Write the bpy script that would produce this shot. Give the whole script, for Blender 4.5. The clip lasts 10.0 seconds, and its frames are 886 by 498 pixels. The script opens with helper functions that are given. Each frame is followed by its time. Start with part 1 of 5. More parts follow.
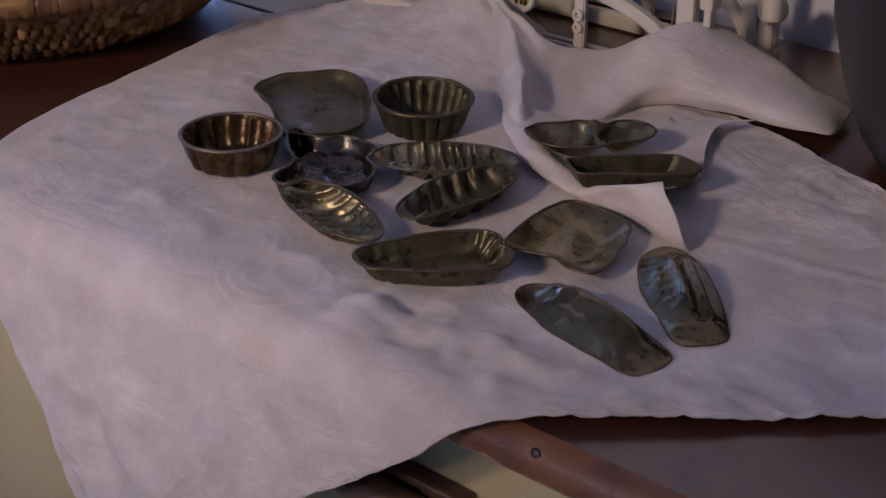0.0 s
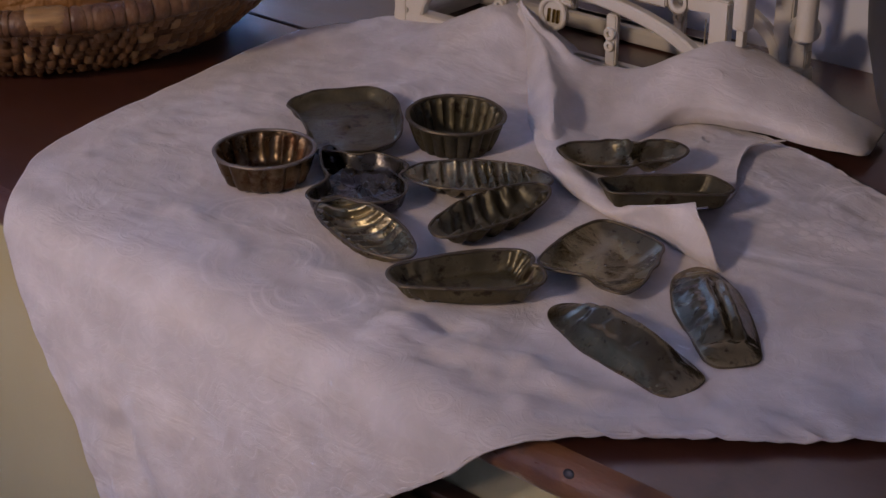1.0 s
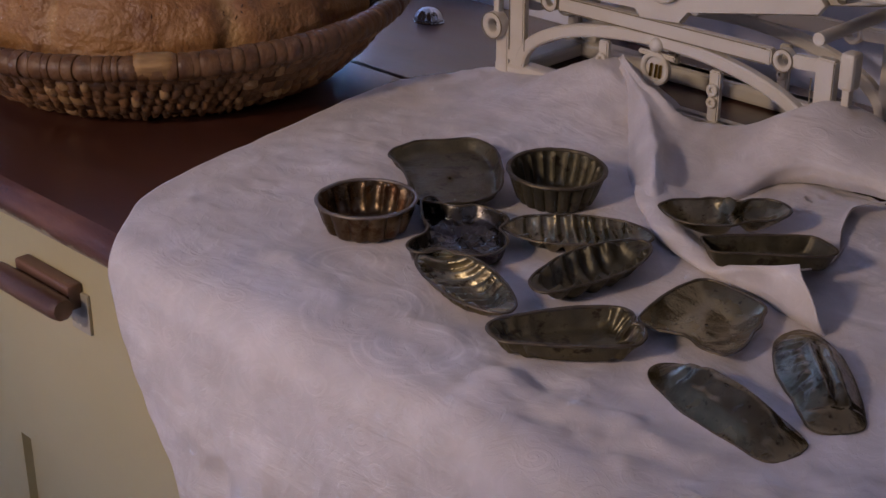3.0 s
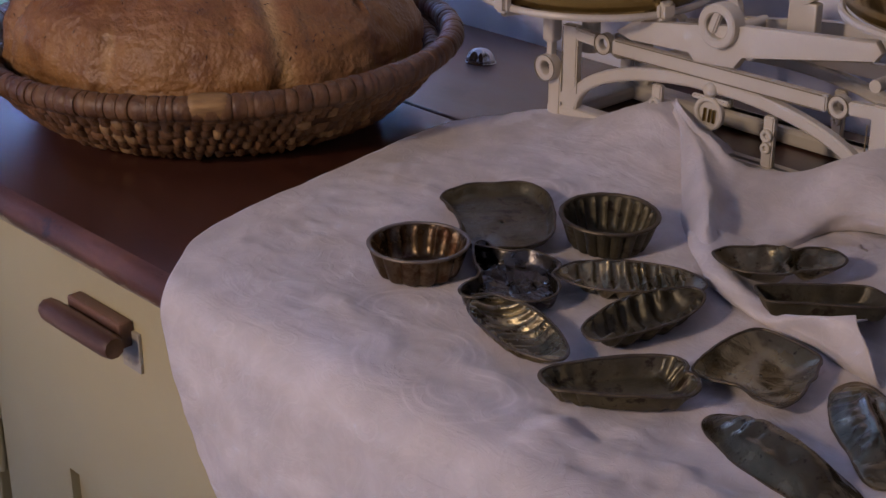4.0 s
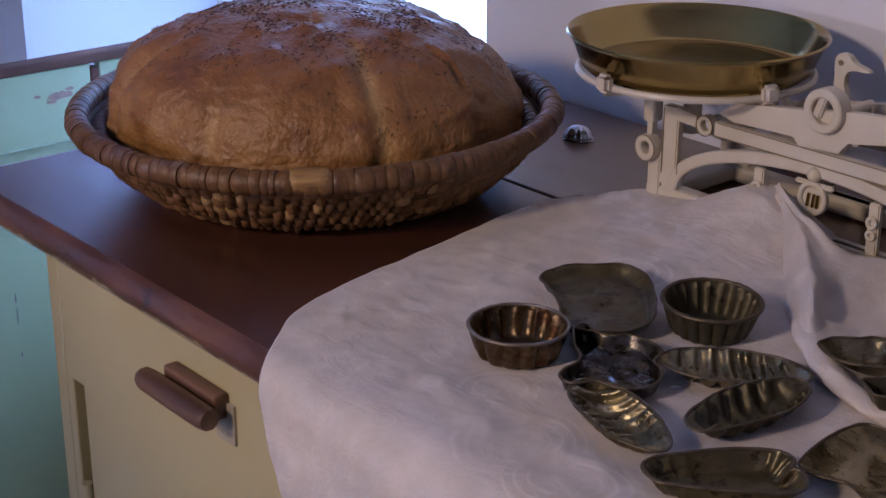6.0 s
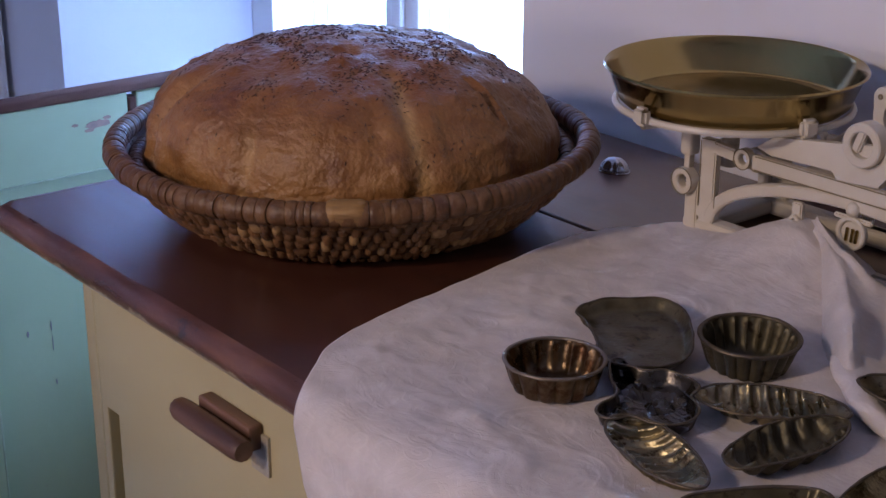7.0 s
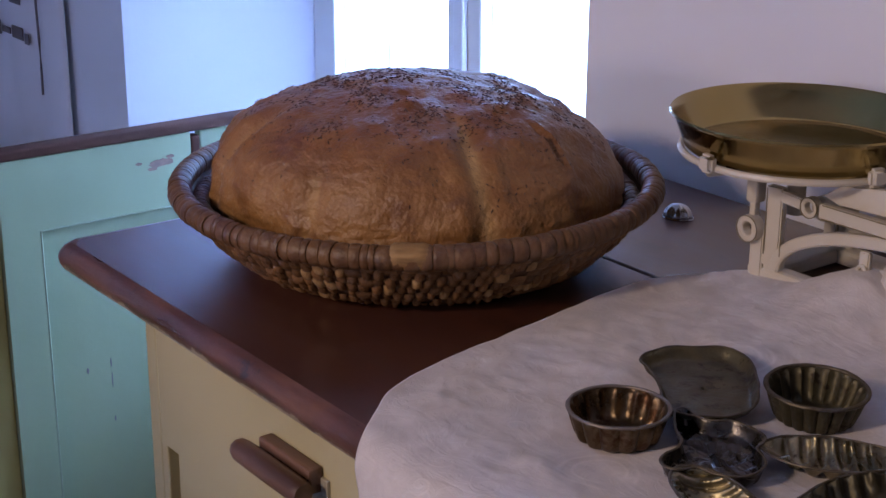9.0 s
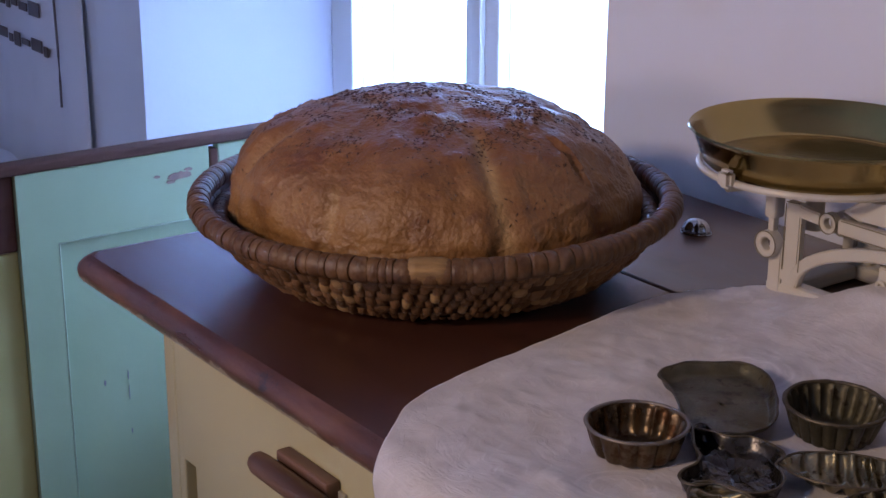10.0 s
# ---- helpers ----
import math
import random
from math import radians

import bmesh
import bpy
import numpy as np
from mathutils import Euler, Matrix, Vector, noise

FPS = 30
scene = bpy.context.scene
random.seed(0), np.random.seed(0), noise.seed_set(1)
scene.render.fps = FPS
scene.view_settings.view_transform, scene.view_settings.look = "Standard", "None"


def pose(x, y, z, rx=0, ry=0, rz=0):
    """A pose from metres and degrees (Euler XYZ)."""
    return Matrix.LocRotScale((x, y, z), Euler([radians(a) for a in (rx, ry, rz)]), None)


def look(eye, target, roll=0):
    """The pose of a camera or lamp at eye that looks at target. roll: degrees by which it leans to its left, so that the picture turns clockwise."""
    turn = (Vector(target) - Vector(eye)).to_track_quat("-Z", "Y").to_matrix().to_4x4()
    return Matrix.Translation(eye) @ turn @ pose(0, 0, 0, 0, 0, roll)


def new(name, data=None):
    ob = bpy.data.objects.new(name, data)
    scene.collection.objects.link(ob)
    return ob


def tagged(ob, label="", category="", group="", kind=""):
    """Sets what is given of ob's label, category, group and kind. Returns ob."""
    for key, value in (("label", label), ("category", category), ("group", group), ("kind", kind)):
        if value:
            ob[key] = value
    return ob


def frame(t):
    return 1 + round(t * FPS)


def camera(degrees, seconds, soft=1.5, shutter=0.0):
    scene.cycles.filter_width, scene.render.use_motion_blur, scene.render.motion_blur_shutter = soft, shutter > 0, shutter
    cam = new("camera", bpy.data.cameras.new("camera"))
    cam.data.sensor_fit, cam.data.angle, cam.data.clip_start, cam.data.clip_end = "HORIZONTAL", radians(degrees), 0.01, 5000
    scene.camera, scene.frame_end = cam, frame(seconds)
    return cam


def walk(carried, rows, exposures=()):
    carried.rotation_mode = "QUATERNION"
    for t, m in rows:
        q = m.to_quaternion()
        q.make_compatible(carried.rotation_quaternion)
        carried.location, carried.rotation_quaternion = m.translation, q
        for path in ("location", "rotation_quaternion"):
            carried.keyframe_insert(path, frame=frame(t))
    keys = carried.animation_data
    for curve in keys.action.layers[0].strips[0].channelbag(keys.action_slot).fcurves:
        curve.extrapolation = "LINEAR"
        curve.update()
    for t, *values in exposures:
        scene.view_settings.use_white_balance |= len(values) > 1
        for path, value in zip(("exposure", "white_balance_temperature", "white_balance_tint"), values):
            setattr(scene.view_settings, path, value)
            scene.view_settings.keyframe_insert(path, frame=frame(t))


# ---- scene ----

# World axes: x runs along the dresser's front edge, y from that edge to the wall, z up.
# The dresser's front left corner stands at x = 0, y = 0; its top lies at TOP.
TOP = 0.88

cam = camera(31.96, 10.0, soft=1.5)
# seconds, x, y, z, yaw, pitch, lean
ROWS = [
    (0.0, 1.3269, -0.5087, 1.2976, 40.603, -26.785, 0.186),
    (0.5, 1.3248, -0.5101, 1.3011, 40.963, -26.665, 0.22),
    (1.0, 1.3228, -0.5134, 1.3032, 41.523, -26.385, 0.114),
    (1.5, 1.322, -0.5162, 1.3049, 42.275, -26.066, 0.082),
    (2.0, 1.3205, -0.5185, 1.3062, 43.055, -25.699, 0.009),
    (2.5, 1.3172, -0.5185, 1.3075, 43.995, -25.299, 0.02),
    (4.0, 1.306, -0.519, 1.3160, 46.707, -23.613, 0.048),
    (4.5, 1.3014, -0.5207, 1.3205, 47.535, -23.008, -0.022),
    (5.0, 1.2961, -0.5231, 1.3222, 48.382, -22.367, -0.124),
    (5.5, 1.2915, -0.5237, 1.3239, 49.142, -21.834, -0.182),
    (7.0, 1.2842, -0.5235, 1.3281, 51.121, -20.294, -0.125),
    (7.5, 1.2818, -0.5239, 1.3283, 51.759, -19.817, -0.136),
    (8.0, 1.2804, -0.5249, 1.3294, 52.353, -19.456, -0.152),
    (8.5, 1.278, -0.5254, 1.3291, 52.845, -19.106, -0.237),
    (9.0, 1.277, -0.5261, 1.3303, 53.28, -18.818, -0.24),
    (9.5, 1.2761, -0.5262, 1.3303, 53.635, -18.543, -0.272),
    (10.0, 1.2763, -0.5284, 1.3311, 53.886, -18.32, -0.291),
]
walk(cam, [(t, pose(x, y, z, 90 + pitch, 0, yaw) @ pose(0, 0, 0, 0, 0, -lean)) for t, x, y, z, yaw, pitch, lean in ROWS])

# ---- light: cold daylight through the window, warm lamps in the room ----
world = bpy.data.worlds.new("world")
world.use_nodes = True
scene.world = world
sky = world.node_tree.nodes.new("ShaderNodeTexSky")
sky.sky_type, sky.sun_disc, sky.sun_elevation, sky.sun_rotation = "NISHITA", False, radians(20), radians(200)
background = world.node_tree.nodes["Background"]
world.node_tree.links.new(sky.outputs["Color"], background.inputs["Color"])
background.inputs["Strength"].default_value = 0.1


def lamp(name, kind, place, target, watts, colour, size=0.1, size_y=None):
    data = bpy.data.lights.new(name, kind)
    data.energy, data.color = watts, colour
    if kind == "AREA":
        data.shape, data.size, data.size_y = "RECTANGLE", size, size_y or size
    else:
        data.shadow_soft_size = size
    ob = new(name, data)
    ob.matrix_world = look(place, target)
    return ob


lamp("window_daylight", "AREA", (-0.45, 1.42, 1.02), (-0.45, 0.0, 0.97), 365, (0.31, 0.49, 1.0), 2.7, 1.15)


def spot(name, place, target, watts, colour, size, cone=70, blend=0.6):
    ob = lamp(name, "SPOT", place, target, watts, colour, size)
    ob.data.spot_size, ob.data.spot_blend = radians(cone), blend
    return ob


spot("shaded_lamp_light", (0.45, -1.9, 1.34), (0.6, 0.2, 0.95), 25, (1.0, 0.72, 0.66), 0.12, 120)
spot("shaded_lamp_light", (0.63, -1.9, 1.98), (0.46, 0.3, 1.19), 84, (1.0, 0.735, 0.56), 0.12, 36.5, 0.4)


# ---- materials ----
def ramp(nodes, stops):
    node = nodes.new("ShaderNodeValToRGB")
    while len(node.color_ramp.elements) < len(stops):
        node.color_ramp.elements.new(0.5)
    for e, (at, c) in zip(node.color_ramp.elements, stops):
        e.position, e.color = at, (*c, 1)
    return node


def material(name, colours, rough=(0.4, 0.6), metal=0.0, scale=30.0, stretch=(1, 1, 1), fine=400.0, bump=0.1, depth=0.001, patches=None, patch_scale=8.0, patch_at=0.6, island=0.0, specular=0.5, sheen=0.0, turn=0.0):
    """Noise between the colours at one scale, finer grain in the relief and gloss, and stains or wear in patches at a larger one."""
    m = bpy.data.materials.new(name)
    m.use_nodes = True
    nodes, links = m.node_tree.nodes, m.node_tree.links
    b = nodes["Principled BSDF"]
    co = nodes.new("ShaderNodeTexCoord")
    mp = nodes.new("ShaderNodeMapping")
    mp.inputs["Scale"].default_value = stretch
    mp.inputs["Rotation"].default_value = (0, 0, turn)
    links.new(co.outputs["Object"], mp.inputs["Vector"])
    n1 = nodes.new("ShaderNodeTexNoise")
    n1.inputs["Scale"].default_value, n1.inputs["Detail"].default_value = scale, 6
    links.new(mp.outputs["Vector"], n1.inputs["Vector"])
    r1 = ramp(nodes, [(0.25 + 0.5 * i / max(1, len(colours) - 1), c) for i, c in enumerate(colours)])
    links.new(n1.outputs["Fac"], r1.inputs["Fac"])
    colour = r1.outputs["Color"]
    n2 = nodes.new("ShaderNodeTexNoise")
    n2.inputs["Scale"].default_value, n2.inputs["Detail"].default_value = fine, 4
    links.new(mp.outputs["Vector"], n2.inputs["Vector"])
    if patches:
        n3 = nodes.new("ShaderNodeTexNoise")
        n3.inputs["Scale"].default_value, n3.inputs["Detail"].default_value, n3.inputs["Roughness"].default_value = patch_scale, 8, 0.65
        links.new(co.outputs["Object"], n3.inputs["Vector"])
        r3 = ramp(nodes, [(patch_at, (0, 0, 0)), (patch_at + 0.08, (1, 1, 1))])
        links.new(n3.outputs["Fac"], r3.inputs["Fac"])
        mix = nodes.new("ShaderNodeMix")
        mix.data_type = "RGBA"
        links.new(r3.outputs["Color"], mix.inputs["Factor"])
        links.new(colour, mix.inputs["A"])
        mix.inputs["B"].default_value = (*patches, 1)
        colour = mix.outputs["Result"]
    if island:
        info = nodes.new("ShaderNodeObjectInfo")
        hsv = nodes.new("ShaderNodeHueSaturation")
        spread = nodes.new("ShaderNodeMapRange")
        spread.inputs["To Min"].default_value, spread.inputs["To Max"].default_value = 1 - island, 1 + island
        links.new(info.outputs["Random"], spread.inputs["Value"])
        links.new(spread.outputs["Result"], hsv.inputs["Value"])
        links.new(colour, hsv.inputs["Color"])
        colour = hsv.outputs["Color"]
    links.new(colour, b.inputs["Base Color"])
    rr = nodes.new("ShaderNodeMapRange")
    rr.inputs["From Min"].default_value, rr.inputs["From Max"].default_value = 0.3, 0.7
    rr.inputs["To Min"].default_value, rr.inputs["To Max"].default_value = rough
    links.new(n1.outputs["Fac"], rr.inputs["Value"])
    links.new(rr.outputs["Result"], b.inputs["Roughness"])
    b.inputs["Metallic"].default_value = metal
    b.inputs["Specular IOR Level"].default_value = specular
    b.inputs["Sheen Weight"].default_value = sheen
    bp = nodes.new("ShaderNodeBump")
    bp.inputs["Strength"].default_value, bp.inputs["Distance"].default_value = bump, depth
    links.new(n2.outputs["Fac"], bp.inputs["Height"])
    links.new(bp.outputs["Normal"], b.inputs["Normal"])
    return m


# woven rings: place on the cloth, inner and outer radius, spacing
SCROLLS = [(0.870, 0.335, 0.0, 0.018, 0.0060), (0.935, 0.345, 0.016, 0.042, 0.0075), (0.700, 0.040, 0.012, 0.046, 0.0080), (0.752, 0.030, 0.010, 0.040, 0.0085), (0.635, 0.075, 0.012, 0.036, 0.0080), (0.585, 0.165, 0.010, 0.034, 0.0075), (0.56, 0.285, 0.010, 0.036, 0.0080)]


def linen_material():
    """White damask: a fine weave in the relief and woven sprays that differ in gloss."""
    m = material("linen", [(0.45, 0.425, 0.42), (0.60, 0.565, 0.56)], (0.75, 0.9), scale=34, fine=900, bump=0.25, depth=0.0006, sheen=0.3)
    nodes, links = m.node_tree.nodes, m.node_tree.links
    b = nodes["Principled BSDF"]
    co = nodes.new("ShaderNodeTexCoord")
    bend = nodes.new("ShaderNodeTexNoise")
    bend.inputs["Scale"].default_value, bend.inputs["Detail"].default_value = 9, 2
    links.new(co.outputs["Object"], bend.inputs["Vector"])
    add = nodes.new("ShaderNodeVectorMath")
    add.operation = "MULTIPLY_ADD"
    add.inputs[1].default_value = (0.03, 0.03, 0.03)
    links.new(bend.outputs["Color"], add.inputs[0])
    links.new(co.outputs["Object"], add.inputs[2])
    # the cloth laid flat: the hanging part goes on below the edge
    sep = nodes.new("ShaderNodeSeparateXYZ")
    links.new(add.outputs["Vector"], sep.inputs["Vector"])

    def maths(op, a, b=None, c=None):
        n = nodes.new("ShaderNodeMath")
        n.operation = op
        for k, v in enumerate((a, b, c)):
            if v is None:
                continue
            if isinstance(v, (int, float)):
                n.inputs[k].default_value = v
            else:
                links.new(v, n.inputs[k])
        return n.outputs["Value"]

    flat = nodes.new("ShaderNodeCombineXYZ")
    links.new(sep.outputs["X"], flat.inputs["X"])
    links.new(maths("ADD", sep.outputs["Y"], sep.outputs["Z"]), flat.inputs["Y"])
    cell = nodes.new("ShaderNodeTexVoronoi")
    cell.voronoi_dimensions = "2D"
    cell.inputs["Scale"].default_value, cell.inputs["Randomness"].default_value = 24, 0.75
    links.new(flat.outputs["Vector"], cell.inputs["Vector"])
    off = nodes.new("ShaderNodeVectorMath")
    off.operation = "SUBTRACT"
    links.new(flat.outputs["Vector"], off.inputs[0])
    links.new(cell.outputs["Position"], off.inputs[1])
    osep = nodes.new("ShaderNodeSeparateXYZ")
    links.new(off.outputs["Vector"], osep.inputs["Vector"])
    turn = maths("ARCTAN2", osep.outputs["Y"], osep.outputs["X"])
    away = maths("MULTIPLY", maths("SQRT", maths("ADD", maths("MULTIPLY", osep.outputs["X"], osep.outputs["X"]), maths("MULTIPLY", osep.outputs["Y"], osep.outputs["Y"]))), 950.0)
    curl = maths("SINE", maths("ADD", away, turn))
    petal = ramp(nodes, [(0.62, (0, 0, 0)), (0.86, (1, 1, 1))])
    near = ramp(nodes, [(0.24, (1, 1, 1)), (0.34, (0, 0, 0))])
    links.new(cell.outputs["Distance"], near.inputs["Fac"])
    links.new(maths("MULTIPLY", maths("MULTIPLY_ADD", curl, 0.5, 0.5), near.outputs["Color"]), petal.inputs["Fac"])
    veil = nodes.new("ShaderNodeTexNoise")
    veil.inputs["Scale"].default_value = 9
    links.new(co.outputs["Object"], veil.inputs["Vector"])
    vr = ramp(nodes, [(0.40, (0, 0, 0)), (0.58, (1, 1, 1))])
    links.new(veil.outputs["Fac"], vr.inputs["Fac"])
    mul = nodes.new("ShaderNodeMath")
    mul.operation = "MULTIPLY"
    links.new(petal.outputs["Color"], mul.inputs[0])
    links.new(vr.outputs["Color"], mul.inputs[1])
    strokes = nodes.new("ShaderNodeTexNoise")
    strokes.noise_dimensions = "2D"
    strokes.inputs["Scale"].default_value, strokes.inputs["Detail"].default_value, strokes.inputs["Distortion"].default_value = 42, 1.0, 3.5
    links.new(flat.outputs["Vector"], strokes.inputs["Vector"])
    stroke = ramp(nodes, [(0.53, (0, 0, 0)), (0.58, (1, 1, 1))])
    links.new(strokes.outputs["Fac"], stroke.inputs["Fac"])
    figured = maths("MAXIMUM", mul.outputs["Value"], maths("MULTIPLY", stroke.outputs["Color"], 0.55))
    # woven scrolls of fine rings, a border line and a bed of small flowers
    def away_from(x, y):
        n = nodes.new("ShaderNodeVectorMath")
        n.operation = "DISTANCE"
        n.inputs[1].default_value = (x + 0.015, y + 0.03 + TOP, 0)
        links.new(flat.outputs["Vector"], n.inputs[0])
        return n.outputs["Value"]

    def zone(value, lo, hi, soft):
        stops = [(max(0.0, hi - soft), (1, 1, 1)), (hi, (0, 0, 0))]
        if lo > 0:
            stops = [(lo, (0, 0, 0)), (lo + soft, (1, 1, 1))] + stops
        r = ramp(nodes, stops)
        links.new(value, r.inputs["Fac"])
        return r.outputs["Color"]

    woven = None
    for x, y, r_in, r_out, pitch in SCROLLS:
        d = away_from(x, y)
        rings = maths("POWER", maths("MULTIPLY_ADD", maths("SINE", maths("MULTIPLY", d, 2 * math.pi / pitch)), 0.5, 0.5), 2.5)
        scroll = maths("MULTIPLY", rings, zone(d, r_in, r_out, 0.005))
        woven = scroll if woven is None else maths("MAXIMUM", woven, scroll)
    patchy = nodes.new("ShaderNodeTexNoise")
    patchy.inputs["Scale"].default_value = 30
    links.new(co.outputs["Object"], patchy.inputs["Vector"])
    pr = ramp(nodes, [(0.40, (0.15, 0.15, 0.15)), (0.56, (1, 1, 1))])
    links.new(patchy.outputs["Fac"], pr.inputs["Fac"])
    woven = maths("MULTIPLY", woven, pr.outputs["Color"])
    border = maths("MULTIPLY", zone(away_from(0.895, 0.352), 0.1110, 0.1145, 0.0012), zone(away_from(0.945, 0.262), 0, 0.065, 0.02))
    flower = nodes.new("ShaderNodeTexVoronoi")
    flower.voronoi_dimensions = "2D"
    flower.inputs["Scale"].default_value = 105
    links.new(flat.outputs["Vector"], flower.inputs["Vector"])
    bed = maths("MULTIPLY", zone(flower.outputs["Distance"], 0, 0.46, 0.16), zone(away_from(0.925, 0.305), 0, 0.055, 0.02))
    woven = maths("MAXIMUM", woven, maths("MAXIMUM", border, maths("MULTIPLY", bed, pr.outputs["Color"])))
    bp = nodes.new("ShaderNodeBump")
    bp.inputs["Strength"].default_value, bp.inputs["Distance"].default_value = 0.3, 0.0006
    links.new(maths("MAXIMUM", figured, woven), bp.inputs["Height"])
    links.new(b.inputs["Normal"].links[0].from_socket, bp.inputs["Normal"])
    # fine drawn lines, two ways across the cloth, here and there
    lines = None
    for angle, seed in ((0.75, 0.0), (-0.35, 5.0)):
        turned = nodes.new("ShaderNodeMapping")
        turned.inputs["Rotation"].default_value, turned.inputs["Scale"].default_value, turned.inputs["Location"].default_value = (0, 0, angle), (16, 62, 1), (seed, seed, 0)
        links.new(flat.outputs["Vector"], turned.inputs["Vector"])
        grain, gate = nodes.new("ShaderNodeTexNoise"), nodes.new("ShaderNodeTexNoise")
        grain.noise_dimensions = gate.noise_dimensions = "2D"
        grain.inputs["Scale"].default_value, grain.inputs["Detail"].default_value, grain.inputs["Distortion"].default_value = 1.0, 3, 0.6
        links.new(turned.outputs["Vector"], grain.inputs["Vector"])
        gate.inputs["Scale"].default_value = 8 + seed
        links.new(flat.outputs["Vector"], gate.inputs["Vector"])
        gr = ramp(nodes, [(0.48, (0, 0, 0)), (0.66, (1, 1, 1))])
        links.new(gate.outputs["Fac"], gr.inputs["Fac"])
        drawn = maths("MULTIPLY", grain.outputs["Fac"], gr.outputs["Color"])
        lines = drawn if lines is None else maths("ADD", lines, drawn)
    ironed = nodes.new("ShaderNodeMapRange")
    ironed.inputs["From Min"].default_value, ironed.inputs["From Max"].default_value = 0.90, 0.98
    ironed.inputs["To Min"].default_value, ironed.inputs["To Max"].default_value = 1.0, 0.25
    links.new(sep.outputs["X"], ironed.inputs["Value"])
    lines = maths("MULTIPLY", lines, ironed.outputs["Result"])
    bl = nodes.new("ShaderNodeBump")
    bl.inputs["Strength"].default_value, bl.inputs["Distance"].default_value = 0.42, 0.0034
    links.new(lines, bl.inputs["Height"])
    links.new(bp.outputs["Normal"], bl.inputs["Normal"])
    crumple = nodes.new("ShaderNodeTexNoise")
    crumple.noise_type, crumple.normalize = "RIDGED_MULTIFRACTAL", False
    crumple.inputs["Scale"].default_value, crumple.inputs["Detail"].default_value, crumple.inputs["Roughness"].default_value = 20, 5, 0.55
    links.new(co.outputs["Object"], crumple.inputs["Vector"])
    bc = nodes.new("ShaderNodeBump")
    bc.inputs["Strength"].default_value, bc.inputs["Distance"].default_value = 0.4, 0.007
    links.new(crumple.outputs["Fac"], bc.inputs["Height"])
    links.new(bl.outputs["Normal"], bc.inputs["Normal"])
    links.new(bc.outputs["Normal"], b.inputs["Normal"])
    # the woven figure is a shade lighter than the ground; old cloth has faint yellow stains
    figure = nodes.new("ShaderNodeMix")
    figure.data_type, figure.blend_type = "RGBA", "MULTIPLY"
    tone = nodes.new("ShaderNodeMath")
    tone.operation = "MULTIPLY"
    tone.inputs[1].default_value = 0.26
    links.new(figured, tone.inputs[0])
    links.new(maths("MAXIMUM", tone.outputs["Value"], maths("MULTIPLY", woven, 0.9)), figure.inputs["Factor"])
    links.new(b.inputs["Base Color"].links[0].from_socket, figure.inputs["A"])
    figure.inputs["B"].default_value = (1.22, 1.22, 1.22, 1)
    stain = nodes.new("ShaderNodeTexNoise")
    stain.inputs["Scale"].default_value, stain.inputs["Detail"].default_value = 6, 6
    links.new(co.outputs["Object"], stain.inputs["Vector"])
    sr = ramp(nodes, [(0.45, (1, 1, 1)), (0.75, (0.90, 0.85, 0.76))])
    links.new(stain.outputs["Fac"], sr.inputs["Fac"])
    aged = nodes.new("ShaderNodeMix")
    aged.data_type, aged.blend_type = "RGBA", "MULTIPLY"
    aged.inputs["Factor"].default_value = 1.0
    links.new(figure.outputs["Result"], aged.inputs["A"])
    links.new(sr.outputs["Color"], aged.inputs["B"])
    links.new(aged.outputs["Result"], b.inputs["Base Color"])
    return m


LINEN = linen_material()
VARNISH = material("dark_varnished_wood", [(0.049, 0.015, 0.009), (0.067, 0.021, 0.012), (0.089, 0.029, 0.017)], (0.36, 0.46), scale=3, stretch=(1, 9, 9), fine=60, bump=0.05, specular=0.35, patches=(0.040, 0.011, 0.006), patch_scale=7, patch_at=0.55)
VARNISH.node_tree.nodes["Principled BSDF"].inputs["Coat Weight"].default_value = 1.0
VARNISH.node_tree.nodes["Principled BSDF"].inputs["Coat Roughness"].default_value = 0.27
VARNISH.node_tree.nodes["Principled BSDF"].inputs["Coat IOR"].default_value = 1.72
WORN_EDGE = material("worn_brown_edge", [(0.05, 0.022, 0.016), (0.10, 0.043, 0.029), (0.18, 0.085, 0.056)], (0.24, 0.48), scale=55, stretch=(0.22, 1, 1), fine=260, bump=0.5, patches=(0.035, 0.026, 0.032), patch_scale=45, patch_at=0.60)


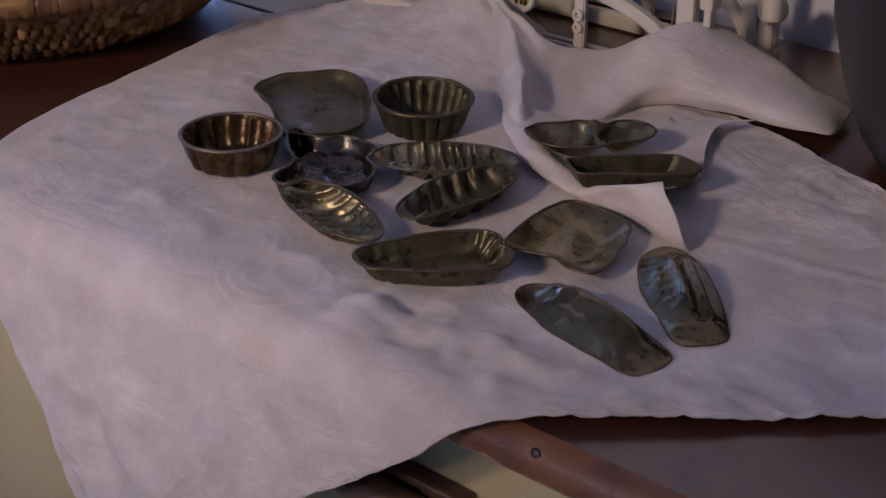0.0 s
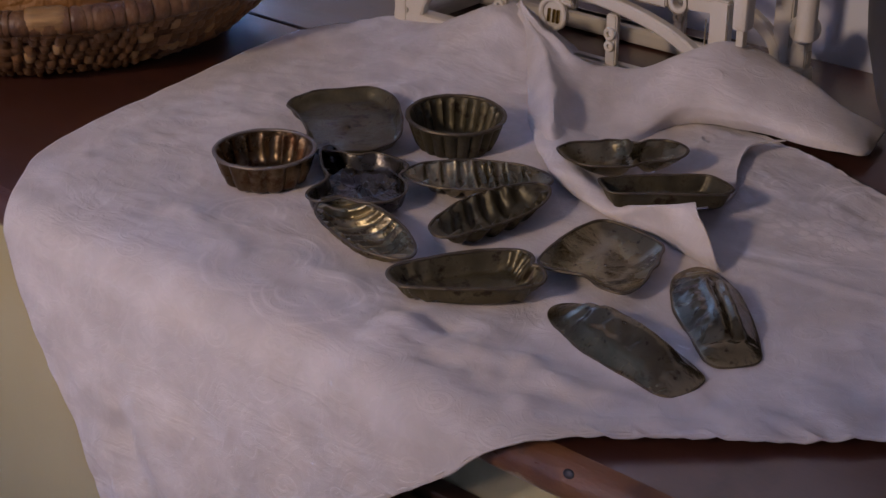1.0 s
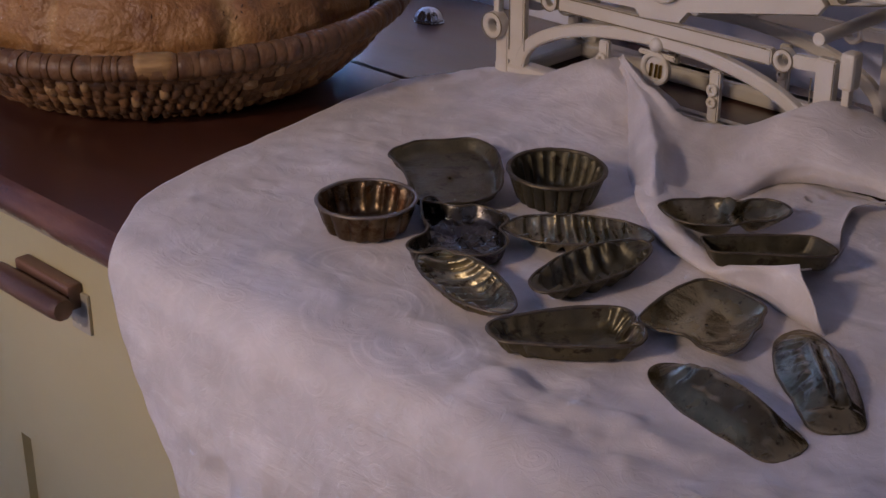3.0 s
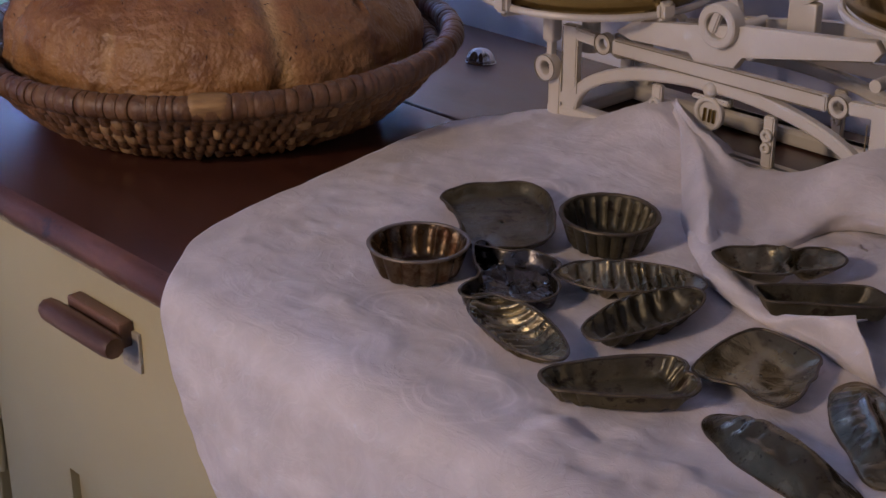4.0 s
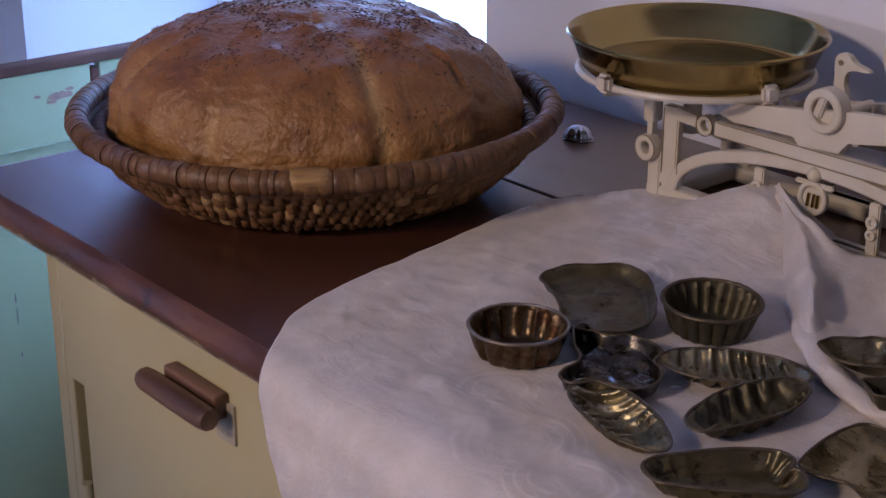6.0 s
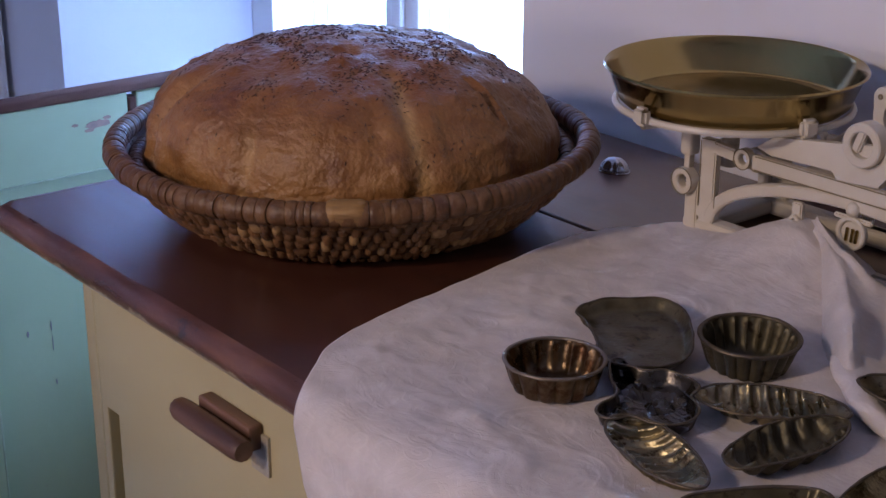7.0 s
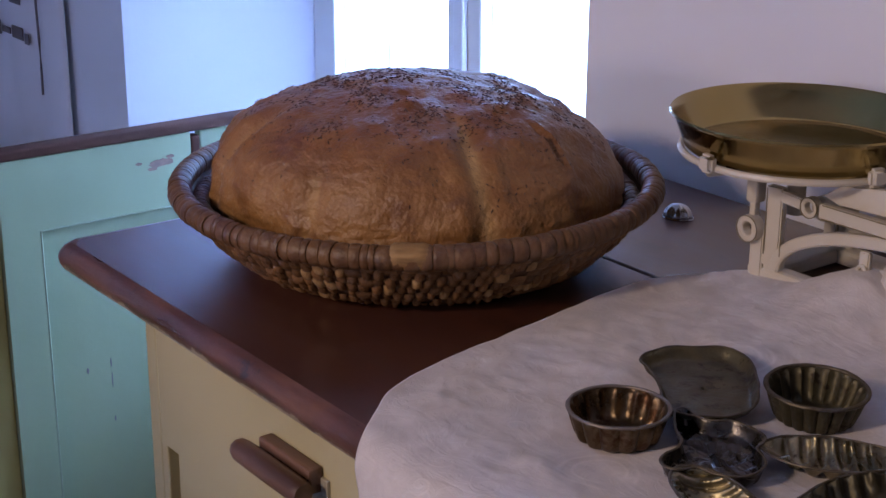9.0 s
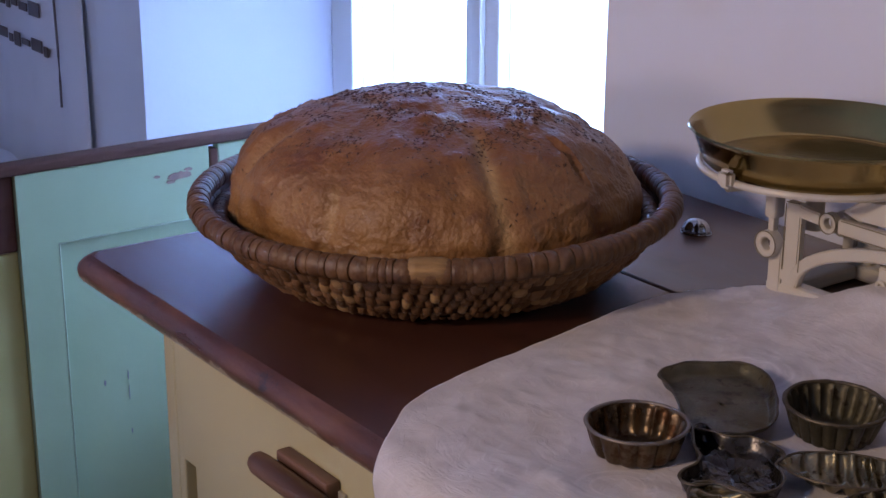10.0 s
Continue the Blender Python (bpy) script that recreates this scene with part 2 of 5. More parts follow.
def rub_edge(m):
    nodes, links = m.node_tree.nodes, m.node_tree.links
    b = nodes["Principled BSDF"]
    co, sep, rub = nodes.new("ShaderNodeTexCoord"), nodes.new("ShaderNodeSeparateXYZ"), nodes.new("ShaderNodeTexNoise")
    links.new(co.outputs["Object"], sep.inputs["Vector"])
    links.new(co.outputs["Object"], rub.inputs["Vector"])
    rub.inputs["Scale"].default_value, rub.inputs["Detail"].default_value = 28, 8
    span = nodes.new("ShaderNodeMapRange")
    span.inputs["From Min"].default_value, span.inputs["From Max"].default_value = 0.15, 1.0
    span.inputs["To Max"].default_value = 0.42
    links.new(sep.outputs["X"], span.inputs["Value"])
    both_sum = nodes.new("ShaderNodeMath")
    links.new(rub.outputs["Fac"], both_sum.inputs[0])
    links.new(span.outputs["Result"], both_sum.inputs[1])
    r = ramp(nodes, [(0.66, (0, 0, 0)), (0.90, (1, 1, 1))])
    links.new(both_sum.outputs["Value"], r.inputs["Fac"])
    mix = nodes.new("ShaderNodeMix")
    mix.data_type = "RGBA"
    links.new(r.outputs["Color"], mix.inputs["Factor"])
    links.new(b.inputs["Base Color"].links[0].from_socket, mix.inputs["A"])
    mix.inputs["B"].default_value = (0.17, 0.078, 0.034, 1)
    # cream paint from below sticks to the chipped underside
    low, chip, edge_sum = nodes.new("ShaderNodeMapRange"), nodes.new("ShaderNodeTexNoise"), nodes.new("ShaderNodeMath")
    low.inputs["From Min"].default_value, low.inputs["From Max"].default_value = TOP - 0.012, TOP - 0.024
    low.inputs["To Max"].default_value = 0.44
    links.new(sep.outputs["Z"], low.inputs["Value"])
    chip.inputs["Scale"].default_value, chip.inputs["Detail"].default_value, chip.inputs["Roughness"].default_value = 42, 9, 0.7
    links.new(co.outputs["Object"], chip.inputs["Vector"])
    links.new(chip.outputs["Fac"], edge_sum.inputs[0])
    links.new(low.outputs["Result"], edge_sum.inputs[1])
    chipped = ramp(nodes, [(0.76, (0, 0, 0)), (0.82, (1, 1, 1))])
    links.new(edge_sum.outputs["Value"], chipped.inputs["Fac"])
    last = nodes.new("ShaderNodeMix")
    last.data_type = "RGBA"
    links.new(chipped.outputs["Color"], last.inputs["Factor"])
    links.new(mix.outputs["Result"], last.inputs["A"])
    last.inputs["B"].default_value = (0.36, 0.31, 0.22, 1)
    links.new(last.outputs["Result"], b.inputs["Base Color"])


rub_edge(WORN_EDGE)
CREAM = material("cream_paint", [(0.40, 0.36, 0.205), (0.455, 0.405, 0.235)], (0.4, 0.55), scale=7, fine=120, bump=0.12, patches=(0.43, 0.355, 0.185), patch_scale=5, patch_at=0.6)
GREEN = material("green_paint", [(0.225, 0.285, 0.165), (0.265, 0.33, 0.195)], (0.4, 0.6), scale=6, fine=90, bump=0.15, patches=(0.20, 0.15, 0.12), patch_scale=17, patch_at=0.70)
BROWN_PAINT = material("worn_brown_wood", [(0.05, 0.021, 0.015), (0.09, 0.040, 0.028)], (0.6, 0.8), specular=0.1, scale=30, stretch=(1, 0.3, 1), fine=200, bump=0.3, patches=(0.16, 0.12, 0.11), patch_scale=25, patch_at=0.70)
PALE_GREEN = material("rubbed_green_paint", [(0.24, 0.30, 0.185), (0.34, 0.40, 0.28)], (0.5, 0.6), scale=60, bump=0.2)
BARE_WOOD = material("rubbed_bare_wood", [(0.14, 0.09, 0.07), (0.26, 0.16, 0.12)], (0.6, 0.8), scale=90, bump=0.3)
# paint of the bench's lower board; also the shade colour in the dresser's gaps
OCHRE = material("ochre_paint_and_gap_shade", [(0.30, 0.26, 0.09), (0.36, 0.31, 0.12)], (0.5, 0.6), scale=8, bump=0.1)
HANDLE_WOOD = material("handle_wood", [(0.05, 0.026, 0.019), (0.10, 0.053, 0.038), (0.20, 0.115, 0.085)], (0.34, 0.5), scale=60, stretch=(0.08, 1, 1), fine=300, bump=0.2)
PLASTER = material("white_plaster", [(0.72, 0.75, 0.84), (0.77, 0.80, 0.89)], (0.85, 0.95), scale=3, fine=60, bump=0.15, depth=0.002)
WARM_WALL = material("limewash", [(0.71, 0.71, 0.735), (0.77, 0.77, 0.795)], (0.85, 0.95), scale=3, fine=60, bump=0.15, depth=0.002)
FLOORWOOD = material("floor_boards", [(0.26, 0.18, 0.12), (0.38, 0.27, 0.18)], (0.5, 0.7), scale=4, stretch=(1, 10, 1), fine=100, bump=0.2)
WINDOW_PAINT = material("white_window_paint", [(0.74, 0.74, 0.74), (0.8, 0.8, 0.8)], (0.35, 0.5), scale=10, bump=0.08)
TIN = material("tarnished_tin", [(0.08, 0.066, 0.037), (0.165, 0.142, 0.085), (0.32, 0.280, 0.174)], (0.17, 0.38), metal=0.92, scale=60, fine=260, bump=0.5, depth=0.0010, patches=(0.06, 0.042, 0.022), patch_scale=110, patch_at=0.58)
PITTED_TIN = material("pitted_tin", [(0.12, 0.098, 0.053), (0.20, 0.169, 0.094), (0.31, 0.268, 0.155)], (0.14, 0.34), metal=0.9, scale=38, fine=280, bump=0.28, depth=0.0011, patches=(0.045, 0.032, 0.018), patch_scale=190, patch_at=0.60)
OILED_TIN = material("oiled_tin", [(0.080, 0.066, 0.037), (0.14, 0.118, 0.068), (0.23, 0.197, 0.118)], (0.15, 0.32), metal=0.9, scale=38, fine=260, bump=0.4, depth=0.0010, patches=(0.04, 0.029, 0.016), patch_scale=170, patch_at=0.58)
TIN_DARK = material("dark_tin", [(0.036, 0.032, 0.020), (0.070, 0.063, 0.039), (0.12, 0.108, 0.067)], (0.34, 0.58), metal=0.6, specular=0.4, scale=55, fine=260, bump=0.45, depth=0.0010, patches=(0.035, 0.026, 0.015), patch_scale=60, patch_at=0.58)
BLUE_TIN = material("blued_tin", [(0.038, 0.036, 0.034), (0.075, 0.070, 0.064), (0.15, 0.14, 0.125)], (0.16, 0.36), metal=0.88, scale=55, fine=240, bump=0.4, depth=0.0010, patches=(0.03, 0.025, 0.02), patch_scale=60, patch_at=0.58)
OLIVE_TIN = material("olive_dull_tin", [(0.054, 0.047, 0.026), (0.091, 0.080, 0.044), (0.145, 0.128, 0.072)], (0.26, 0.50), metal=0.55, specular=0.4, scale=40, fine=240, bump=0.5, depth=0.0012, patches=(0.034, 0.024, 0.013), patch_scale=80, patch_at=0.55)
RIM_TIN = material("dull_rim", [(0.045, 0.036, 0.024), (0.115, 0.096, 0.066)], (0.40, 0.6), metal=0.6, scale=90, fine=300, bump=0.4)
PALE_RIM = material("pale_rim", [(0.11, 0.092, 0.074), (0.19, 0.165, 0.14)], (0.45, 0.6), metal=0.5, scale=60, bump=0.2)
TIN_RUST = material("rusty_tin", [(0.050, 0.033, 0.019), (0.105, 0.072, 0.041), (0.22, 0.172, 0.112)], (0.20, 0.42), metal=0.85, scale=40, fine=260, bump=0.5, depth=0.0010, patches=(0.078, 0.038, 0.018), patch_scale=45, patch_at=0.54)
BRASS = material("old_brass", [(0.29, 0.215, 0.082), (0.38, 0.29, 0.118)], (0.10, 0.24), metal=1.0, scale=12, fine=200, bump=0.03)
CAST_WHITE = material("cream_enamel", [(0.52, 0.49, 0.42), (0.60, 0.565, 0.49)], (0.3, 0.45), scale=20, fine=150, bump=0.12, patches=(0.5, 0.45, 0.36), patch_scale=40, patch_at=0.66)
BLACK_LINE = material("black_line", [(0.15, 0.125, 0.08), (0.22, 0.185, 0.12)], (0.5, 0.6))
STEEL = material("bright_steel", [(0.5, 0.5, 0.5), (0.6, 0.6, 0.6)], (0.12, 0.22), metal=1.0, scale=60, bump=0.05)
CHALK = material("textile_linen", [(0.72, 0.72, 0.79), (0.80, 0.80, 0.86)], (0.85, 0.95), scale=5, fine=400, bump=0.2)
DARK_THREAD = material("dark_thread", [(0.14, 0.125, 0.14), (0.19, 0.175, 0.19)], (0.8, 0.9))
DARK_ENAMEL = material("dark_enamel", [(0.016, 0.017, 0.021), (0.026, 0.027, 0.032)], (0.35, 0.5), scale=15, bump=0.04)
WICKER = material("brown_wicker", [(0.070, 0.031, 0.012), (0.120, 0.058, 0.022), (0.185, 0.098, 0.040)], (0.42, 0.60), scale=110, stretch=(1, 1, 0.4), fine=500, bump=0.55, patches=(0.062, 0.030, 0.015), patch_scale=30, patch_at=0.57)
WEAVE = material("woven_cane", [(0.10, 0.046, 0.018), (0.175, 0.088, 0.035), (0.27, 0.145, 0.058)], (0.36, 0.55), scale=160, fine=700, bump=0.4, patches=(0.06, 0.027, 0.012), patch_scale=95, patch_at=0.58)
DARK_CANE = material("dark_cane", [(0.055, 0.025, 0.011), (0.095, 0.045, 0.02)], (0.6, 0.8), scale=120, bump=0.3)


def vary_by_piece(m, low, high, pale=None):
    """Each loose piece of one mesh takes a tone of its own; a few are paler."""
    nodes, links = m.node_tree.nodes, m.node_tree.links
    b = nodes["Principled BSDF"]
    geo, hsv, spread = nodes.new("ShaderNodeNewGeometry"), nodes.new("ShaderNodeHueSaturation"), nodes.new("ShaderNodeMapRange")
    spread.inputs["To Min"].default_value, spread.inputs["To Max"].default_value = low, high
    info, both_random = nodes.new("ShaderNodeObjectInfo"), nodes.new("ShaderNodeMath")
    both_random.operation = "ADD"
    links.new(geo.outputs["Random Per Island"], both_random.inputs[0])
    links.new(info.outputs["Random"], both_random.inputs[1])
    share = nodes.new("ShaderNodeMath")
    share.operation = "FRACT"
    links.new(both_random.outputs["Value"], share.inputs[0])
    links.new(share.outputs["Value"], spread.inputs["Value"])
    links.new(spread.outputs["Result"], hsv.inputs["Value"])
    links.new(b.inputs["Base Color"].links[0].from_socket, hsv.inputs["Color"])
    colour = hsv.outputs["Color"]
    if pale:
        pick, mix = ramp(nodes, [(0.86, (0, 0, 0)), (0.90, (1, 1, 1))]), nodes.new("ShaderNodeMix")
        mix.data_type = "RGBA"
        links.new(share.outputs["Value"], pick.inputs["Fac"])
        links.new(pick.outputs["Color"], mix.inputs["Factor"])
        links.new(colour, mix.inputs["A"])
        mix.inputs["B"].default_value = (*pale, 1)
        colour = mix.outputs["Result"]
    links.new(colour, b.inputs["Base Color"])


vary_by_piece(WEAVE, 0.6, 1.5, (0.36, 0.22, 0.095))
STRAW = material("pale_straw", [(0.13, 0.072, 0.027), (0.26, 0.150, 0.056), (0.42, 0.260, 0.100)], (0.5, 0.7), scale=110, stretch=(0.25, 0.25, 1.6), fine=500, bump=0.3)
CARAWAY = material("caraway", [(0.045, 0.022, 0.012), (0.105, 0.052, 0.026)], (0.5, 0.6), scale=300, specular=0.4)


# the cuts in the loaf: angle, lowest and highest height, half width, depth
SWAY, LOAF_Z, LOAF_H = 0.018, 0.014, 0.146
SLASHES = [(radians(-17), 0.06, 0.95, 0.010, 0.0036), (radians(-66), 0.20, 0.74, 0.008, 0.0030), (radians(13), 0.60, 0.90, 0.003, 0.0034), (radians(-108), 0.25, 0.92, 0.010, 0.0060), (radians(70), 0.2, 0.9, 0.010, 0.004), (radians(150), 0.2, 0.9, 0.010, 0.004), (radians(215), 0.2, 0.9, 0.010, 0.004)]


def crust_material():
    m = material("bread_crust", [(0.188, 0.088, 0.029), (0.262, 0.131, 0.042), (0.340, 0.186, 0.064)], (0.36, 0.56), scale=38, fine=230, bump=1.0, depth=0.0020, patches=(0.165, 0.070, 0.030), patch_scale=12, patch_at=0.58, specular=0.5)
    nodes, links = m.node_tree.nodes, m.node_tree.links
    b = nodes["Principled BSDF"]
    co, sep = nodes.new("ShaderNodeTexCoord"), nodes.new("ShaderNodeSeparateXYZ")
    links.new(co.outputs["Object"], sep.inputs["Vector"])
    browned = nodes.new("ShaderNodeTexNoise")
    browned.inputs["Scale"].default_value, browned.inputs["Detail"].default_value = 20, 5
    links.new(co.outputs["Object"], browned.inputs["Vector"])
    add = nodes.new("ShaderNodeMath")
    add.operation = "MULTIPLY_ADD"
    add.inputs[1].default_value = 0.10
    links.new(browned.outputs["Fac"], add.inputs[0])
    links.new(sep.outputs["Z"], add.inputs[2])
    span = nodes.new("ShaderNodeMapRange")
    span.inputs["From Min"].default_value, span.inputs["From Max"].default_value = 0.10, 0.20
    links.new(add.outputs["Value"], span.inputs["Value"])
    mix = nodes.new("ShaderNodeMix")
    mix.data_type, mix.blend_type = "RGBA", "MULTIPLY"
    links.new(span.outputs["Result"], mix.inputs["Factor"])
    links.new(b.inputs["Base Color"].links[0].from_socket, mix.inputs["A"])
    mix.inputs["B"].default_value = (0.76, 0.62, 0.56, 1)

    # paler crumb where the cuts have opened, ragged at its edges
    def maths(op, *values):
        n = nodes.new("ShaderNodeMath")
        n.operation = op
        for k, v in enumerate(values):
            if isinstance(v, (int, float)):
                n.inputs[k].default_value = v
            else:
                links.new(v, n.inputs[k])
        return n.outputs["Value"]

    ragged = nodes.new("ShaderNodeTexNoise")
    ragged.inputs["Scale"].default_value, ragged.inputs["Detail"].default_value = 90, 6
    links.new(co.outputs["Object"], ragged.inputs["Vector"])
    x, y = sep.outputs["X"], sep.outputs["Y"]
    h = maths("DIVIDE", maths("SUBTRACT", sep.outputs["Z"], LOAF_Z), LOAF_H)
    total = None
    for angle, h0, h1, width, _ in (SLASHES[0], SLASHES[1], SLASHES[3]):
        at = maths("MULTIPLY_ADD", maths("SINE", maths("MULTIPLY_ADD", h, 9.0, 3 * angle)), SWAY, angle)
        across = maths("SUBTRACT", maths("MULTIPLY", y, maths("COSINE", at)), maths("MULTIPLY", x, maths("SINE", at)))
        ahead = maths("ADD", maths("MULTIPLY", x, maths("COSINE", at)), maths("MULTIPLY", y, maths("SINE", at)))
        off = maths("DIVIDE", across, 0.6 * width)
        core = maths("POWER", 2.718, maths("MULTIPLY", maths("MULTIPLY", off, off), -1.0))
        for edge, sign in ((h0 + 0.08, 12.0), (h1 - 0.08, -12.0)):
            n = nodes.new("ShaderNodeClamp")
            links.new(maths("MULTIPLY_ADD", maths("SUBTRACT", h, edge), sign, 0.5), n.inputs["Value"])
            core = maths("MULTIPLY", core, n.outputs["Result"])
        core = maths("MULTIPLY", core, maths("MULTIPLY", maths("GREATER_THAN", ahead, 0.0), 1.15 if angle > -0.5 else 0.5))
        total = core if total is None else maths("MAXIMUM", total, core)
    opened = nodes.new("ShaderNodeMix")
    opened.data_type = "RGBA"
    fac = nodes.new("ShaderNodeClamp")
    links.new(maths("MULTIPLY", total, maths("MULTIPLY_ADD", ragged.outputs["Fac"], 1.7, -0.15)), fac.inputs["Value"])
    links.new(fac.outputs["Result"], opened.inputs["Factor"])
    links.new(mix.outputs["Result"], opened.inputs["A"])
    opened.inputs["B"].default_value = (0.46, 0.285, 0.115, 1)
    links.new(opened.outputs["Result"], b.inputs["Base Color"])
    return m


CRUST = crust_material()


def glass_material():
    m = bpy.data.materials.new("pane_glass")
    m.use_nodes = True
    b = m.node_tree.nodes["Principled BSDF"]
    b.inputs["Transmission Weight"].default_value, b.inputs["Roughness"].default_value, b.inputs["IOR"].default_value = 1.0, 0.02, 1.1
    return m


GLASS = glass_material()


# ---- building helpers ----
def link_mesh(name, bm, mat, smooth=True):
    me = bpy.data.meshes.new(name)
    bmesh.ops.recalc_face_normals(bm, faces=bm.faces)
    boxy = bm.faces.layers.int.get("flat") is not None
    bm.to_mesh(me)
    bm.free()
    me.materials.append(mat)
    if smooth:
        me.polygons.foreach_set("use_smooth", [True] * len(me.polygons))
        me.set_sharp_from_angle(angle=radians(20 if boxy else 38))
    return new(name, me)


def part(name, bm, mat, parent, label="", smooth=True):
    ob = link_mesh(name, bm, mat, smooth)
    ob.parent = parent
    return tagged(ob, label) if label else ob


def thing(name, label, category, place=(0, 0, 0), turn=0.0, group="", kind=""):
    ob = new(name)
    ob.empty_display_size = 0.05
    ob.matrix_world = pose(*place, 0, 0, turn)
    return tagged(ob, label, category, group, kind)


def box(bm, lo, hi, bevel=0.0, segments=2):
    """A bevelled box between two corners, added to bm."""
    if not bm.faces.layers.int.get("flat"):
        bm.faces.layers.int.new("flat")
    lo, hi = Vector(lo), Vector(hi)
    made = bmesh.ops.create_cube(bm, size=1.0, matrix=Matrix.Translation((lo + hi) / 2) @ Matrix.Diagonal((*(hi - lo), 1)))
    if bevel:
        edges = list({e for v in made["verts"] for e in v.link_edges})
        bmesh.ops.bevel(bm, geom=edges, offset=bevel, segments=segments, affect="EDGES", profile=0.5)
    return bm


def boxed(lo, hi, bevel=0.0, segments=2):
    return box(bmesh.new(), lo, hi, bevel, segments)


def sheet(rows, close_rows=False, close_cols=False, bm=None):
    """A skin over a grid of points; rows of equal length."""
    bm = bm or bmesh.new()
    vs = [[bm.verts.new(p) for p in row] for row in rows]
    n, m = len(vs), len(vs[0])
    for i in range(n if close_rows else n - 1):
        for j in range(m if close_cols else m - 1):
            bm.faces.new((vs[i][j], vs[i][(j + 1) % m], vs[(i + 1) % n][(j + 1) % m], vs[(i + 1) % n][j]))
    return bm


def spline(points, n, closed=False):
    """n points along a Catmull-Rom curve."""
    p = [np.array(q, float) for q in points]
    k = len(p)
    out = []
    spans = k if closed else k - 1
    for i in range(n):
        u = i * spans / (n if closed else n - 1)
        a = min(int(u), spans - 1)
        f = u - a
        if closed:
            q = [p[(a + o) % k] for o in (-1, 0, 1, 2)]
        else:
            q = [p[min(max(a + o, 0), k - 1)] for o in (-1, 0, 1, 2)]
        out.append(0.5 * (2 * q[1] + (q[2] - q[0]) * f + (2 * q[0] - 5 * q[1] + 4 * q[2] - q[3]) * f * f + (3 * q[1] - q[0] - 3 * q[2] + q[3]) * f ** 3))
    return out


def tube(path, radius, sides=10, closed=False, bm=None, flat=1.0, up=(0, 0, 1), capped=True):
    """A tube along a path; radius may be a list. flat squeezes it along up."""
    bm = bm or bmesh.new()
    path = [Vector(p) for p in path]
    n = len(path)
    rows = []
    for i, p in enumerate(path):
        a = path[(i - 1) % n] if closed or i else path[0]
        b = path[(i + 1) % n] if closed or i < n - 1 else path[-1]
        t = (b - a).normalized()
        s = t.cross(Vector(up))
        s = s.normalized() if s.length > 1e-6 else t.orthogonal().normalized()
        w = s.cross(t).normalized()
        r = radius[i] if isinstance(radius, (list, tuple)) else radius
        rows.append([p + s * (r * math.cos(2 * math.pi * k / sides)) + w * (r * flat * math.sin(2 * math.pi * k / sides)) for k in range(sides)])
    sheet(rows, closed, True, bm)
    if not closed and capped:
        bm.verts.ensure_lookup_table()
        v = bm.verts
        total = len(v)
        bm.faces.new([v[total - n * sides + k] for k in range(sides)])
        bm.faces.new([v[total - sides + k] for k in range(sides)])
    return bm


def lathe(profile, segments=48, bm=None, centre=(0, 0, 0), wobble=None):
    """Turns (radius, height) pairs about a vertical axis."""
    rows = []
    for r, z in profile:
        rows.append([(centre[0] + r * (wobble(k, z) if wobble else 1) * math.cos(2 * math.pi * k / segments), centre[1] + r * (wobble(k, z) if wobble else 1) * math.sin(2 * math.pi * k / segments), centre[2] + z) for k in range(segments)])
    return sheet(rows, False, True, bm)


def rough_noise(x, y, z=0.0, scale=1.0):
    return noise.noise(Vector((x * scale, y * scale, z * scale)))


def clamp(x):
    return max(0.0, min(1.0, x))


def band(x, lo, hi, soft=0.004):
    """1 between lo and hi, falling off softly outside."""
    return clamp((x - lo) / soft + 0.5) * clamp((hi - x) / soft + 0.5)


# ---- the room ----
WALL_Y = 0.60
WIN_L, WIN_R, WIN_LI, WIN_RI, WIN_IN = -1.17, 0.03, -0.985, -0.19, 0.88
SILL, HEAD = 0.50, 1.52
RIGHT, LEFT, FRONT, CEIL = 2.0, -2.3, -2.4, 2.35

tagged(link_mesh("floor", boxed((LEFT - 0.3, FRONT - 0.3, -0.1), (RIGHT + 0.3, WALL_Y + 0.6, 0.0)), FLOORWOOD), "brown wooden floor boards", "floor", kind="structure")
tagged(link_mesh("ceiling", boxed((LEFT - 0.3, FRONT - 0.3, CEIL), (RIGHT + 0.3, WALL_Y + 0.7, CEIL + 0.1)), WARM_WALL), "plain limewashed ceiling", "ceiling", kind="structure")


def window_wall():
    """The thick wall with a niche whose cheeks splay towards the room."""
    bm = bmesh.new()
    back = WALL_Y + 0.55

    def prism(a, lo, hi):
        low = [bm.verts.new((x, y, lo)) for x, y in a]
        top = [bm.verts.new((x, y, hi)) for x, y in a]
        bm.faces.new(low[::-1])
        bm.faces.new(top)
        for i in range(len(a)):
            bm.faces.new((low[i], low[(i + 1) % len(a)], top[(i + 1) % len(a)], top[i]))

    prism([(LEFT - 0.3, WALL_Y), (WIN_L - 0.165, WALL_Y), (WIN_L - 0.018, WALL_Y + 0.018), (WIN_LI, WIN_IN), (WIN_LI, back), (LEFT - 0.3, back)], 0, CEIL)
    prism([(WIN_R, WALL_Y), (RIGHT + 0.3, WALL_Y), (RIGHT + 0.3, back), (WIN_RI, back), (WIN_RI, WIN_IN)], 0, CEIL)
    middle = [(WIN_L - 0.018, WALL_Y + 0.018), (WIN_L - 0.165, WALL_Y), (WIN_R, WALL_Y), (WIN_RI, WIN_IN), (WIN_RI, back), (WIN_LI, back), (WIN_LI, WIN_IN)]
    prism(middle, 0, SILL)
    prism(middle, HEAD, CEIL)
    return bm


